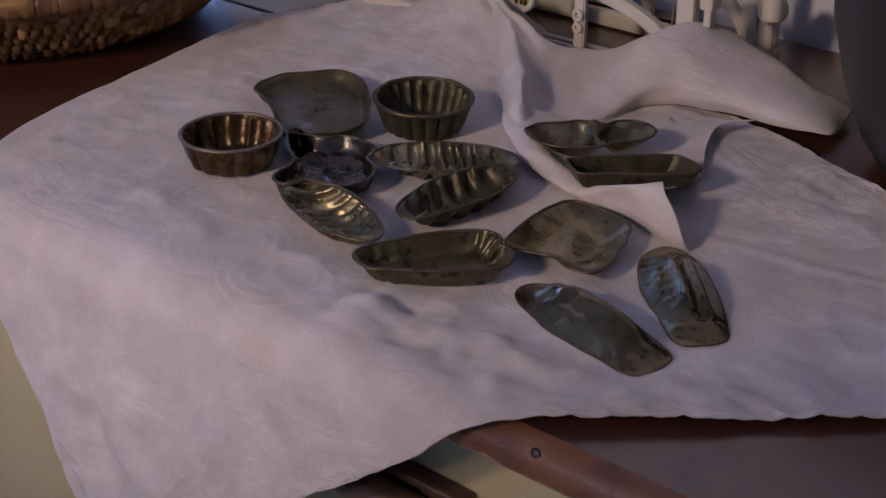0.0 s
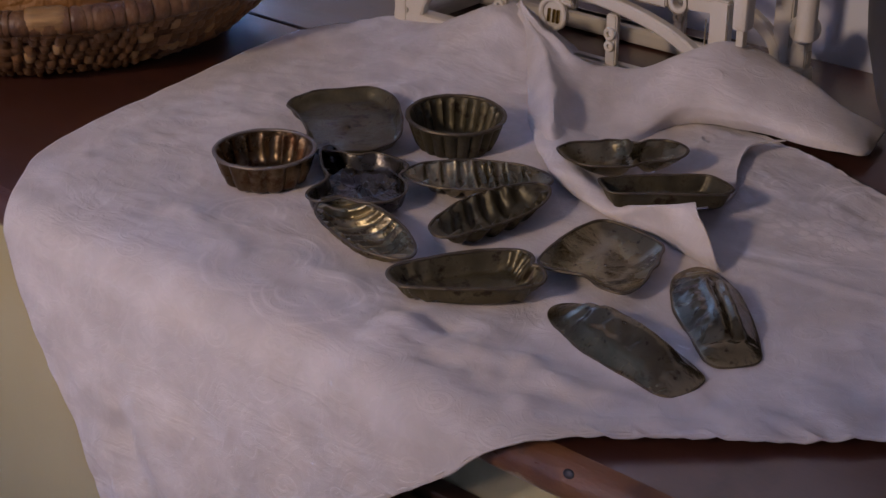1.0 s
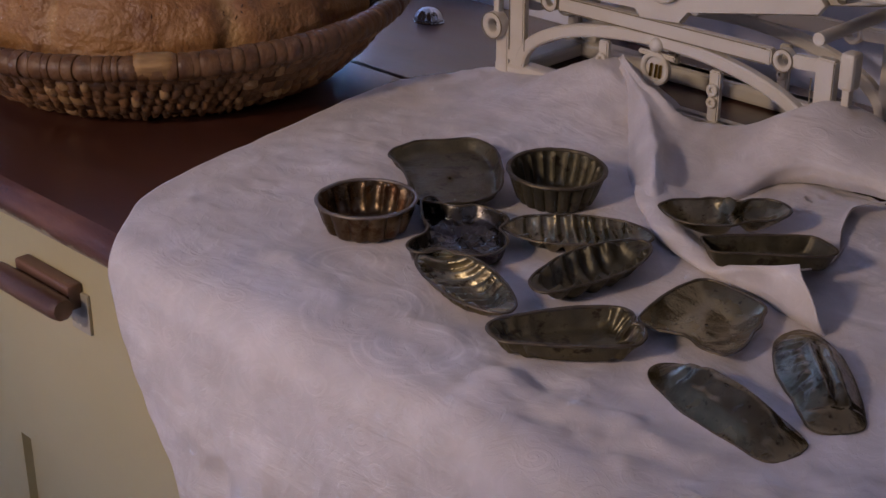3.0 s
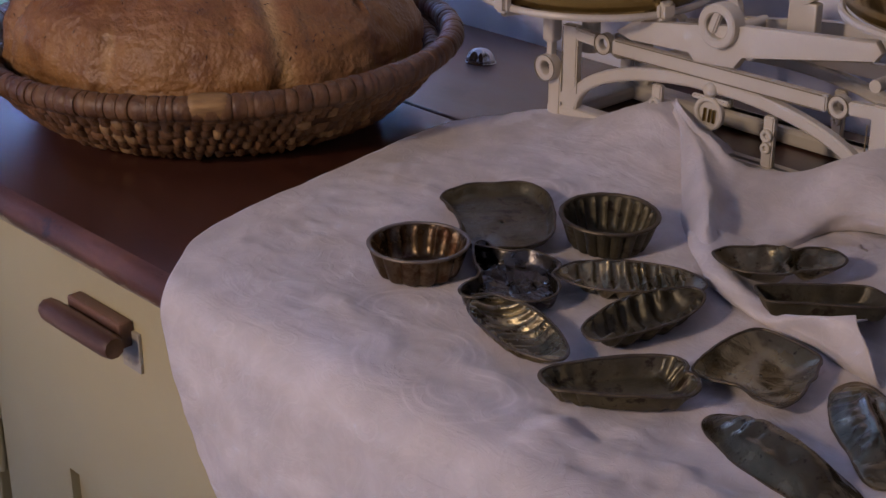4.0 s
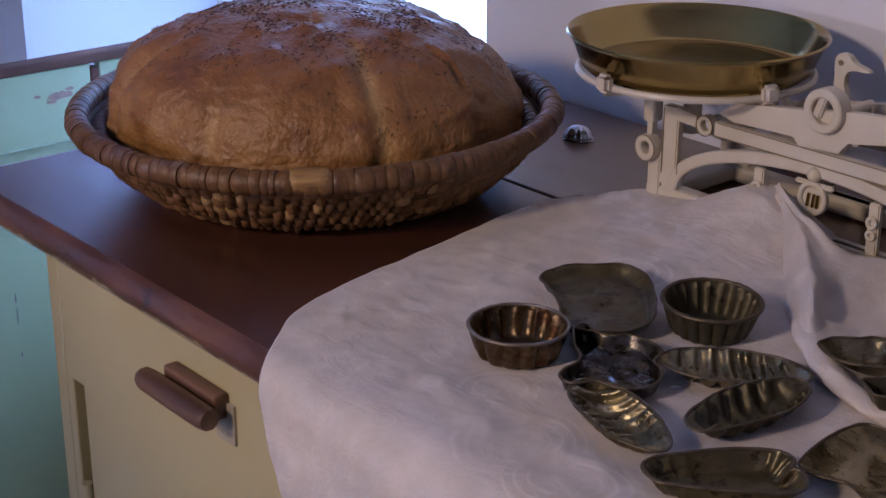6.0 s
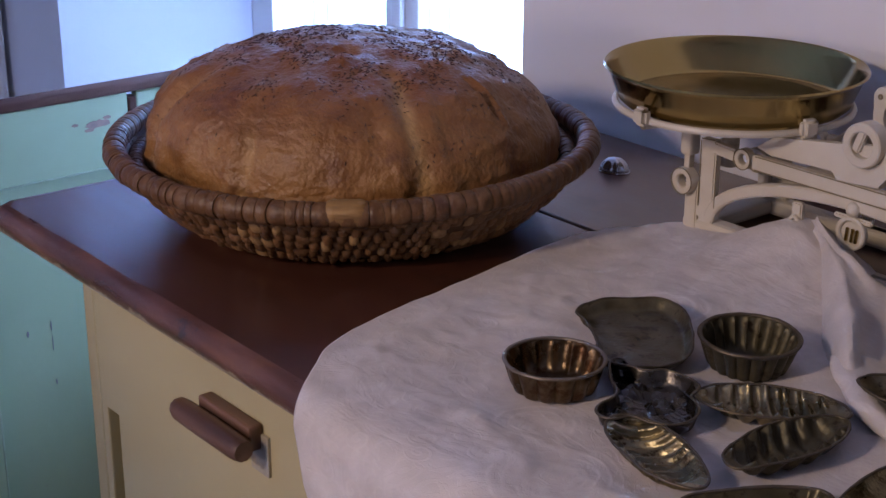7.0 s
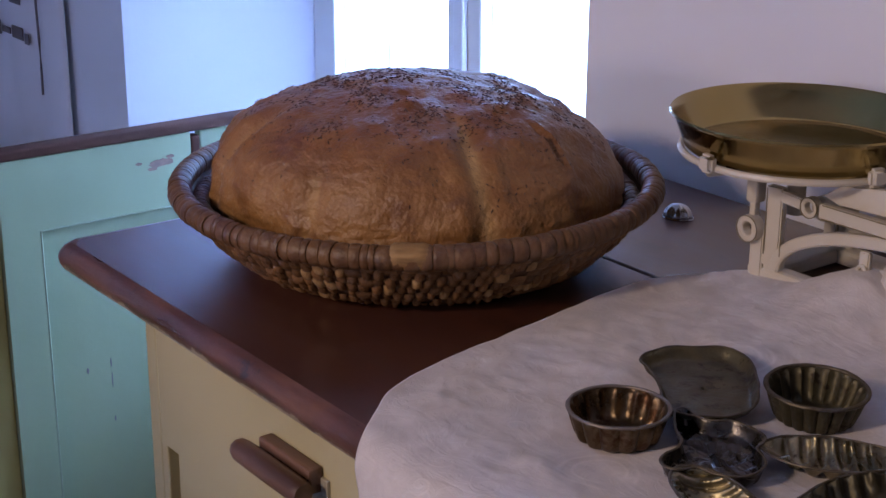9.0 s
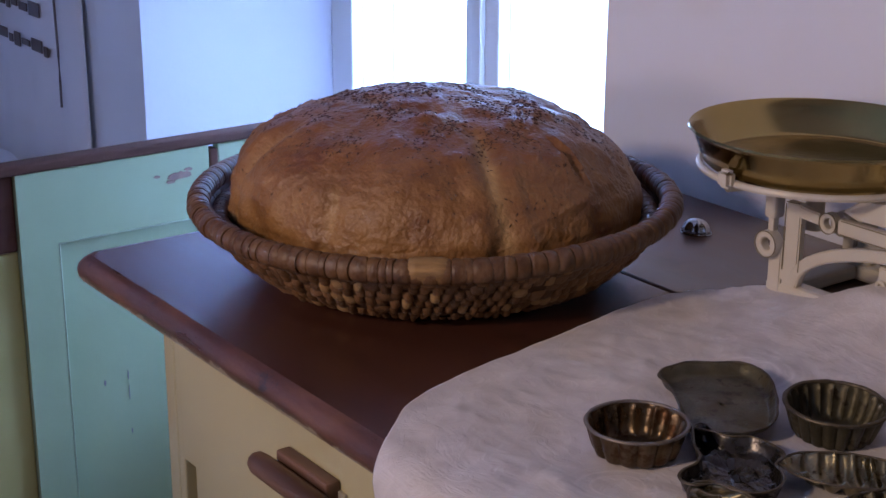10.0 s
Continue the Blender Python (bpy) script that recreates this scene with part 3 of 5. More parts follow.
tagged(link_mesh("wall_north", window_wall(), PLASTER, smooth=False), "white plastered thick wall with a splayed window niche", "wall", kind="structure")
tagged(link_mesh("wall_west", boxed((LEFT - 0.25, FRONT, 0), (LEFT, WALL_Y, CEIL)), WARM_WALL), "plain limewashed wall", "wall", kind="structure")
tagged(link_mesh("wall_east", boxed((RIGHT, FRONT, 0), (RIGHT + 0.25, WALL_Y, CEIL)), WARM_WALL), "plain limewashed wall", "wall", kind="structure")
tagged(link_mesh("wall_south", boxed((LEFT - 0.25, FRONT - 0.25, 0), (RIGHT + 0.25, FRONT, CEIL)), WARM_WALL), "plain limewashed wall", "wall", kind="structure")


def window_unit(name, y, label, left, right, casement=0.04, mull=0.085, shift=0.0):
    win = thing(name, label, "window", (0, 0, 0), kind="structure")
    d = 0.045
    mid = (left + right) / 2 + shift
    part("window_frame", boxed((left, y, SILL), (left + casement, y + d, HEAD), 0.004), WINDOW_PAINT, win)
    part("window_frame", boxed((right - casement, y, SILL), (right, y + d, HEAD), 0.004), WINDOW_PAINT, win)
    part("window_frame", boxed((left + casement, y, SILL), (right - casement, y + d, SILL + 0.06), 0.004), WINDOW_PAINT, win)
    part("window_frame", boxed((left + casement, y, HEAD - 0.06), (right - casement, y + d, HEAD), 0.004), WINDOW_PAINT, win)
    part("mullion", box(boxed((mid - mull / 2, y, SILL + 0.06), (mid + mull / 2, y + d, HEAD - 0.06), 0.005), (mid - 0.012, y - 0.012, SILL + 0.06), (mid + 0.012, y, HEAD - 0.06), 0.004), WINDOW_PAINT, win)
    part("transom", boxed((left + casement, y + 0.004, 1.20), (mid - mull / 2, y + d - 0.004, 1.24), 0.004), WINDOW_PAINT, win)
    part("transom", boxed((mid + mull / 2, y + 0.004, 1.20), (right - casement, y + d - 0.004, 1.24), 0.004), WINDOW_PAINT, win)
    for lo, hi in ((left + casement, mid - mull / 2), (mid + mull / 2, right - casement)):
        for za, zb in ((SILL + 0.06, 1.20), (1.24, HEAD - 0.06)):
            pane = part("pane", boxed((lo, y + 0.02, za), (hi, y + 0.024, zb)), GLASS, win)
            pane.visible_shadow = False
    return win


window_unit("window_1", WIN_IN, "white painted inner casement window in a deep niche", WIN_LI, WIN_RI, 0.066, 0.084, 0.029)
window_unit("window_2", WIN_IN + 0.13, "white painted outer window behind the inner casement", WIN_LI, WIN_RI, 0.012, 0.05, -0.024)


# ---- the cream dresser ----
LENGTH, DEPTH, THICK = 1.55, 0.59, 0.027
SEAM = 0.365


def nosed_board(x0, x1, y0, y1, nose):
    """A board with a rounded nosing along its front and left edges and a rounded corner."""
    bm = bmesh.new()
    r = THICK / 2
    corner = 0.02
    path = [(x1, y0), (x0 + corner, y0)]
    path += [(x0 + corner - corner * math.sin(a), y0 + corner - corner * math.cos(a)) for a in np.linspace(0.15, math.pi / 2 - 0.15, 5)] if nose else []
    path += [(x0, y0 + corner), (x0, y1)] if nose else [(x0, y0), (x0, y1)]
    rows = []
    for k in range(9):
        a = math.pi * k / 8 - math.pi / 2
        inset = r * (1 - math.cos(a))
        z = TOP - r + r * math.sin(a)
        row = []
        for i, (x, y) in enumerate(path):
            wave = 0.0008 * rough_noise(x * 30, y * 30, k * 0.4)
            if nose:
                row.append((x + (inset if x < x0 + corner else 0) + wave, y + (inset if y < y0 + corner * 0.9 else 0) + wave, z))
            else:
                row.append((x + inset, y, z))
        rows.append(row)
    sheet(rows, bm=bm)
    return bm, rows


def dresser_top(parent):
    gap = 0.0016
    front, rows = nosed_board(-0.015, LENGTH, -0.012, SEAM - gap, True)
    part("nosing", front, WORN_EDGE, parent, "worn brown rounded edge with chipped paint")
    board = bmesh.new()
    for z in (TOP, TOP - THICK):
        loop = rows[-1] if z == TOP else rows[0]
        pts = [(x, y, z) for x, y, _ in loop] + [(LENGTH, SEAM - gap, z)]
        board.faces.new([board.verts.new(p) for p in pts])
    board.faces.new([board.verts.new(p) for p in ((rows[0][-1][0], SEAM - gap, TOP), (LENGTH, SEAM - gap, TOP), (LENGTH, SEAM - gap, TOP - THICK), (rows[0][-1][0], SEAM - gap, TOP - THICK))])
    part("front_board", board, VARNISH, parent, "dark red-brown varnished board", smooth=False)
    part("back_board", boxed((-0.011, SEAM + gap, TOP - THICK), (LENGTH, DEPTH, TOP), 0.003), VARNISH, parent, "dark red-brown varnished board")


top = thing("worktop", "dark red-brown varnished wooden top with a worn rounded edge", "worktop")
dresser_top(top)
nail = bmesh.new()
bmesh.ops.create_uvsphere(nail, u_segments=12, v_segments=8, radius=0.0042, matrix=Matrix.Translation((0.957, -0.0085, TOP - 0.0075)) @ Matrix.Diagonal((1, 0.5, 1, 1)))
part("nail", nail, DARK_ENAMEL, top, "dark iron nail head")

body_front, body_left = 0.035, 0.075
dresser = thing("dresser", "cream painted old kitchen dresser with drawers and brown wooden handles", "dresser")
part("side_panel", boxed((body_left, body_front, 0.06), (body_left + 0.02, DEPTH - 0.01, TOP - THICK), 0.002), CREAM, dresser)
part("side_panel", boxed((LENGTH - 0.06, body_front, 0.06), (LENGTH - 0.04, DEPTH - 0.01, TOP - THICK), 0.002), CREAM, dresser)
part("back_panel", boxed((body_left + 0.02, DEPTH - 0.02, 0.06), (LENGTH - 0.06, DEPTH - 0.01, TOP - THICK)), CREAM, dresser)
part("bottom_panel", boxed((body_left + 0.02, body_front + 0.03, 0.06), (LENGTH - 0.06, DEPTH - 0.02, 0.08)), CREAM, dresser)
part("stile", boxed((body_left + 0.02, body_front, 0.06), (0.107, body_front + 0.022, TOP - THICK), 0.002), CREAM, dresser)
part("plinth", boxed((body_left + 0.03, body_front + 0.05, 0.0), (LENGTH - 0.07, DEPTH - 0.05, 0.06)), BROWN_PAINT, dresser)
# recessed backing behind the gaps round drawers and doors; its ochre paints in their shade
part("inner_frame", boxed((0.107, body_front + 0.016, 0.08), (LENGTH - 0.06, body_front + 0.03, TOP - THICK)), OCHRE, dresser, "inner frame in ochre that stands for the shade in the gaps")


def front_frame(x0, x1):
    """Drawer board and door frame, painted over as one face; the panel lies back in it."""
    y0, y1 = body_front - 0.001, body_front + 0.016
    left = x0 + 0.0235
    bm = boxed((x0, y0, TOP - 0.1725), (x1, y1, TOP - THICK - 0.001))
    for lo, hi in (((left, TOP - 0.272), (x1, TOP - 0.1725)), ((left, 0.10), (left + 0.118, TOP - 0.272)), ((x1 - 0.118, 0.10), (x1, TOP - 0.272)), ((left + 0.118, 0.10), (x1 - 0.118, 0.20))):
        box(bm, (lo[0], y0, lo[1]), (hi[0], y1, hi[1]))
    bmesh.ops.remove_doubles(bm, verts=bm.verts, dist=1e-5)
    d = part("front_frame", bm, CREAM, dresser, smooth=False)
    part("door_panel", boxed((left + 0.118, y0 + 0.008, 0.20), (x1 - 0.118, y0 + 0.013, TOP - 0.272)), CREAM, d)
    hinge = tube([(left - 0.008, y0 - 0.002, TOP - 0.274 - 0.011 * k) for k in range(6)], [0.0052, 0.0066, 0.0054, 0.0066, 0.0054, 0.0050], 10)
    part("hinge", hinge, CREAM, d, "painted iron hinge knuckle")
    return d


def grip(x, parent):
    """A long wooden bar on a flat backing strip."""
    z = TOP - 0.097
    bar = tube([(x - 0.0495 + 0.099 * f, 0.010, z) for f in (0.0, 0.03, 0.08, 0.3, 0.5, 0.7, 0.92, 0.97, 1.0)], [0.0078, 0.0092, 0.0099, 0.0101, 0.0102, 0.0101, 0.0100, 0.0095, 0.0084], 10)
    h = part("handle", bar, HANDLE_WOOD, parent, "round brown wooden bar handle")
    part("backing", boxed((x - 0.036, 0.0205, z - 0.009), (x + 0.040, body_front - 0.001, z + 0.0125), 0.0025), HANDLE_WOOD, h)
    part("bare_patch", boxed((x + 0.024, body_front - 0.004, z - 0.030), (x + 0.049, body_front - 0.001, z + 0.004), 0.0006), STEEL_GREY, h, "grey patch of bare wood and scuffed paint")


STEEL_GREY = material("scuffed_grey", [(0.30, 0.29, 0.25), (0.42, 0.38, 0.29)], (0.5, 0.7), scale=40, bump=0.2, patches=(0.6, 0.5, 0.3), patch_scale=30, patch_at=0.55)
grip(0.336, front_frame(0.1075, 0.60))
grip(0.846, front_frame(0.606, 1.10))
front_frame(1.106, LENGTH - 0.062)


# ---- the green bench end beside it ----
GX, G0, GTOP = -0.60, 0.157, TOP - 0.088
bench = thing("green_bench", "worn green painted bench end with a brown top rail", "bench")
part("top_rail", boxed((GX - 0.026, G0 - 0.40, GTOP), (GX + 0.006, WALL_Y - 0.003, GTOP + 0.014), 0.005, 3), BROWN_PAINT, bench, "worn brown wooden rail")
gb = GTOP - 0.001
part("side_frame", box(boxed((GX - 0.02, G0, 0.0), (GX, G0 + 0.052, gb)), (GX - 0.02, G0 + 0.052, gb - 0.100), (GX, 0.436, gb)), GREEN, bench)
part("side_frame", boxed((GX - 0.02, 0.452, 0.0), (GX - 0.004, WALL_Y - 0.004, gb), 0.003), GREEN, bench)
part("corner_strip", boxed((GX - 0.018, 0.437, gb - 0.14), (GX + 0.0005, 0.451, gb - 0.006), 0.003), BROWN_PAINT, bench, "bare brown wooden strip with rubbed paint")
part("side_panel", boxed((GX - 0.022, G0 + 0.050, 0.0), (GX - 0.010, 0.455, gb - 0.098)), GREEN, bench)
part("lower_board", boxed((GX - 0.022, G0 - 0.40, 0.0), (GX - 0.008, G0 - 0.001, gb - 0.105), 0.002), OCHRE, bench, "ochre painted board")
part("upper_board", boxed((GX - 0.022, G0 - 0.40, gb - 0.104), (GX - 0.006, G0 - 0.001, gb), 0.003), BROWN_PAINT, bench, "brown board with rubbed grey paint")


bead = [(GX - 0.001, G0 + 0.0535, 0.02), (GX - 0.001, G0 + 0.0535, gb - 0.1015), (GX - 0.001, 0.45, gb - 0.1015)]
part("bead", tube(bead, 0.0016, 6), PALE_GREEN, bench, "rubbed pale bead round the panel")


def worn_spot(y, z, length, high, tone, lean=0.0, x=0.0):
    """A rubbed spot with a ragged outline, a hair proud of the paint."""
    n = 22
    bm = bmesh.new()
    rim = [bm.verts.new((GX + 0.0008 + x, y + 0.5 * length * math.cos(a) * (1 + 0.5 * rough_noise(a * 2.2, y * 50, z * 50)) + lean * math.sin(a), z + 0.5 * high * math.sin(a) * (1 + 0.5 * rough_noise(a * 3, y * 40, z * 60)))) for a in np.linspace(0, 2 * math.pi, n, endpoint=False)]
    made = bmesh.ops.extrude_face_region(bm, geom=[bm.faces.new(rim)])
    for v in made["geom"]:
        if isinstance(v, bmesh.types.BMVert):
            v.co.x -= 0.003
    part("worn_spot", bm, tone, bench, "rubbed spot of bare wood", smooth=False)


for y, z, length, high in ((0.390, -0.125, 0.034, 0.012), (0.376, -0.132, 0.014, 0.005), (0.356, -0.122, 0.010, 0.004), (0.404, -0.118, 0.012, 0.005)):
    worn_spot(y, TOP + z, length, high, BARE_WOOD)
for y, z, length, high in ((0.265, -0.408, 0.003, 0.008), (0.300, -0.404, 0.0018, 0.014), (0.3005, -0.43, 0.0012, 0.022), (0.301, -0.49, 0.002, 0.008)):
    worn_spot(y, TOP + z, length, high, DARK_THREAD, x=-0.010)


# ---- the embroidered wall hanging ----
hanging = thing("wall_hanging", "grey linen kitchen wall hanging with dark embroidered lines", "wall hanging")
rows = []
for i in range(13):
    z = 0.50 + 1.3 * i / 12
    rows.append([(-2.2 + 0.83 * j / 40 + 0.012 * math.sin(2.5 * z), WALL_Y - 0.012 - 0.004 * math.sin(j * 0.9 + 0.6 * z) - (0.006 if j > 37 else 0), z) for j in range(41)])
cloth_ob = part("cloth", sheet(rows), CHALK, hanging)
cloth_ob.modifiers.new("thickness", "SOLIDIFY").thickness = 0.002
seams = bmesh.new()
tube([(-1.47 + 0.002 * math.sin(k), WALL_Y - 0.022, 0.66 + 0.05 * k) for k in range(14)], 0.0025, 6, bm=seams)
part("fold_line", seams, DARK_THREAD, hanging)
for row in range(6):
    x = -1.525 - 0.03 * (row % 2)
    z = TOP - 0.135 + 0.072 * row
    for k in range(9):
        w = 0.018 + 0.011 * ((k * 7 + row * 3) % 4)
        part("embroidered_bar", boxed((x - w, WALL_Y - 0.021, z + 0.004 * (k % 3)), (x, WALL_Y - 0.018, z + 0.020 + 0.008 * ((k + row) % 2)), 0.0008), DARK_THREAD, hanging, "plain bar of dark embroidery")
        x -= w + 0.010


# ---- the tablecloth ----
def interp(table, q):
    return float(np.interp(q, [a for a, _ in table], [b for _, b in table]))


def eased(table, q):
    """The same with its corners rounded."""
    return sum(interp(table, q + d) for d in (-0.021, -0.014, -0.007, 0.0, 0.007, 0.014, 0.021)) / 7


# how far the cloth reaches, by the distance from the front edge (below zero: hanging down)
CLOTH_LEFT = [(-0.25, 0.628), (-0.20, 0.606), (-0.17, 0.591), (-0.13, 0.569), (-0.09, 0.545), (-0.06, 0.526), (-0.03, 0.511), (-0.005, 0.497), (0.01, 0.479), (0.047, 0.448), (0.108, 0.431), (0.223, 0.412), (0.284, 0.399), (0.34, 0.393), (0.39, 0.409), (0.425, 0.425), (0.44, 0.44)]
CLOTH_RIGHT = [(-0.25, 0.62), (-0.11, 0.8), (-0.075, 0.845), (-0.05, 0.879), (-0.02, 0.915), (0.003, 0.953), (0.03, 0.985), (0.085, 1.047), (0.114, 1.08), (0.2, 1.165), (0.28, 1.245), (0.31, 1.13), (0.355, 0.9585), (0.371, 0.915), (0.388, 0.872), (0.3975, 0.842), (0.41, 0.77), (0.44, 0.62)]


crease_rng = random.Random(21)
CREASES = []
for k in range(120):
    cx, cy = crease_rng.uniform(0.42, 1.05), crease_rng.uniform(-0.2, 0.4)
    if k % 2:
        cx, cy = crease_rng.uniform(0.80, 1.08), crease_rng.uniform(0.0, 0.09)
    ca = crease_rng.gauss(1.0, 0.8) if k % 3 else crease_rng.uniform(0, 3.1)
    CREASES.append((cx, cy, math.cos(ca), math.sin(ca), crease_rng.uniform(0.010, 0.035), crease_rng.uniform(0.0028, 0.006), crease_rng.uniform(0.0004, 0.0012)))


def creases(x, q):
    """Ridges left by folding and handling."""
    z = 0.0
    for cx, cy, c, s, length, width, high in CREASES:
        dx, dy = x - cx, q - cy
        if dx * dx + dy * dy > 0.006:
            continue
        a, w = dx * c + dy * s, -dx * s + dy * c + 0.25 * (dx * c + dy * s) ** 2 / length
        z += high * math.exp(-((a / length) ** 2) - (w / width) ** 2)
    return z


def fold_wave(w):
    """A wave with straight flanks and sharp crests."""
    return 2 * abs(w - math.floor(w + 0.5)) * 2 - 1


# direction in degrees, spacing, height of the straight-flanked folds
FACETS = [(20, 0.047, 0.0013), (62, 0.061, 0.0016), (104, 0.039, 0.0011), (148, 0.070, 0.0017), (80, 0.027, 0.0007), (5, 0.031, 0.0007), (125, 0.022, 0.0006)]


def facets(x, y):
    """Flat facets between sharp creases, as a crumpled and smoothed cloth keeps them."""
    z = 0.0
    for k, (deg, pitch, high) in enumerate(FACETS):
        c, sn = math.cos(radians(deg)), math.sin(radians(deg))
        bend = 0.016 * rough_noise(x, y, 3.1 * k + 0.5, 9)
        there = clamp(2.6 * rough_noise(x + 0.3 * k, y, 1.3 * k, 8.5) + 0.42)
        if there > 0:
            z += high * there * fold_wave((x * c + y * sn + bend) / pitch)
    return z


def sharp_ridge(x, y, z, scale):
    """Thin lines where a crumpled sheet breaks."""
    return max(0.0, 1 - 2.2 * abs(rough_noise(x, y, z, scale))) ** 3


def cloth_height(x, y):
    """Creases and gentle swells of the cloth on the table."""
    z = 0.0032
    z += 0.0016 * (0.5 + 0.5 * rough_noise(x, y, 0.3, 14))
    z += 0.0009 * rough_noise(x + 0.3 * y, y, 1.7, 32)
    z += 0.0009 * rough_noise(x, y, 4.1, 75)
    press = 1 - 0.85 * max(0.0, min(1.0, (x - 0.50) / 0.03)) * max(0.0, min(1.0, (1.01 - x) / 0.03)) * max(0.0, min(1.0, (y - 0.045) / 0.02)) * max(0.0, min(1.0, (0.30 - y) / 0.03))
    z += creases(x, y)
    z = 0.0026 + (z - 0.0026) * press
    z += (0.45 + 0.55 * press) * (0.0010 * sharp_ridge(x + 0.35 * y, y - 0.2 * x, 12.3, 22) + 0.0005 * sharp_ridge(x, y, 3.9, 48))
    z += facets(x, y) * (0.55 + 0.15 * clamp((0.10 - y) / 0.05) + 0.7 * clamp((0.11 - y) / 0.05) * clamp((x - 0.72) / 0.08)) * (0.12 + 0.88 * press) + 0.0008 * press
    front = max(0.0, 1 - abs(y - 0.02) / 0.06)
    z += 0.0008 * front * max(0, rough_noise(x * 40, y * 16, 0.2))
    # crumpled strip along the free hem
    zone = math.exp(-(((y - 0.028 - 0.55 * max(0.0, x - 0.95)) / 0.032) ** 2)) * max(0.0, min(1.0, (x - 0.78) / 0.12)) * max(0.0, min(1.0, (interp(CLOTH_RIGHT, y) - x) / 0.035))
    z += zone * (0.0034 * (1 - abs(rough_noise(x + 0.5 * y, y, 3.3, 26))) ** 3 + 0.0012 * rough_noise(x, y, 6.1, 48))
    # loose swells where nothing presses it flat, on the window's side
    loose = max(0.0, min(1.0, (0.60 - x) / 0.1)) * max(0.0, min(1.0, (0.16 - y) / 0.06))
    z += loose * 0.002 * (rough_noise(x * 1.0 + y, y - x, 9.4, 16) + 0.5 * rough_noise(x, y, 2.4, 40))
    calm = 0.35 + 0.65 * max(0.0, min(1.0, y / 0.05)) if x < 0.8 else 1.0
    z = 0.0032 + (z - 0.0032) * calm
    # it stands off the rounded edge and dips behind it
    z += 0.0042 * math.exp(-((max(0.0, y) / 0.045) ** 2)) * clamp((0.90 - x) / 0.10) * clamp((x - 0.50) / 0.07)
    rise = math.exp(-(((x - 0.56) / 0.08) ** 2)) * max(0.0, min(1.0, (y - 0.33) / 0.08))
    z += 0.036 * rise * rise
    ridge = abs((x - 0.91) * 0.10 - (y - 0.205) * 1.0 + 0.02)
    z += 0.002 * math.exp(-((ridge / 0.006) ** 2)) * (1 if x > 0.9 else 0)
    return z


def cloth_point(x, q):
    r = 0.0200
    if q > 0.0:
        return (x, q, TOP + cloth_height(x, q))
    h = cloth_height(x, 0.0)
    if q > -r * math.pi / 2:
        a = -q / r
        return (x, -(r + h) * math.sin(a), TOP - r + (r + h) * math.cos(a))
    down = -r * math.pi / 2 - q
    calm = min(1, down / 0.07)
    keep = math.exp(-down / 0.03)
    h = 0.004 + (h - 0.004) * keep
    # broad slack folds running down with the cut of the cloth
    u = x - interp(CLOTH_LEFT, q)
    fold = 0.0
    for at, width, high, lean in ((0.035, 0.022, 0.006, 0.0), (0.115, 0.035, 0.007, 0.25), (0.215, 0.020, 0.005, -0.2), (0.30, 0.03, 0.005, -0.3)):
        fold += high * calm * math.exp(-(((u - at - lean * (down - 0.1) - 0.012 * rough_noise(down * 9, at * 40, 0.6)) / width) ** 2))
    fold += 0.0035 * calm * rough_noise(x + 0.4 * down, down, 2.2, 13) + 0.0016 * calm * rough_noise(x + 0.3 * down, down, 5.2, 34) + 0.0007 * rough_noise(x, down, 1.2, 80)
    fold += (0.6 * creases(x, q) + 1.0 * facets(x, q)) * (1 - keep)
    fold += 0.0010 * sharp_ridge(x + 0.5 * down, down, 12.3, 18) + 0.0004 * sharp_ridge(x, down + 0.3 * x, 4.4, 45)
    return (x, -(r + h) - (0.003 + max(-0.003, fold)) * (1 - keep) - 0.05 * down, TOP - r - down)


def tablecloth():
    cloth = thing("tablecloth", "creased white damask linen tablecloth hanging over the dresser edge", "tablecloth")
    rows = []
    qs = np.concatenate([np.linspace(-0.25, -0.036, 70), np.linspace(-0.0314, 0.0, 14), np.linspace(0.003, 0.44, 170)])
    for q in qs:
        a, b = eased(CLOTH_LEFT, q), interp(CLOTH_RIGHT, q)
        a += 0.0015 * rough_noise(q, 0, 0.5, 40)
        b += 0.0020 * rough_noise(q, 0, 8.5, 95)
        row = []
        for j in range(241):
            f = j / 240
            x = a + (b - a) * f
            p = cloth_point(x, q)
            if 0.0 < q < 0.33:
                # the bordering hem lies flat
                firm = min(1.0, (x - a) / 0.04)
                p = (p[0], p[1], TOP + 0.0036 + (p[2] - TOP - 0.0036) * (firm + (1 - firm) * max(0.0, 1 - q / 0.02)))
            near = max(0.0, 1 - (b - x) / 0.020)
            pucker = 0.0016 * near * max(0.0, math.sin(2 * math.pi * (b / 0.013 + 0.6 * rough_noise(b * 60, 0.3, 0.7)))) ** 1.5 if q > -0.22 else 0.0
            row.append((p[0], p[1] - (pucker if q < -0.01 else 0), p[2] + (pucker if q >= -0.01 else 0)))
        rows.append(row)
    ob = part("sheet", sheet(rows), LINEN, cloth)
    m = ob.modifiers.new("thickness", "SOLIDIFY")
    m.thickness, m.offset = 0.0011, 1.0
    hem = bmesh.new()
    edge = [cloth_point(interp(CLOTH_RIGHT, q) - 0.004, q) for q in np.linspace(-0.24, 0.27, 120)]
    tube([(x, y - (0.0006 if z < TOP - 0.01 else 0), z + (0.0009 if z > TOP - 0.01 else 0.0)) for x, y, z in edge], [0.0010 + 0.0004 * math.sin(1.9 * k) for k in range(120)], 6, bm=hem, flat=0.7)
    part("hem", hem, LINEN, cloth, "stitched linen hem")
    return cloth


CLOTH = tablecloth()


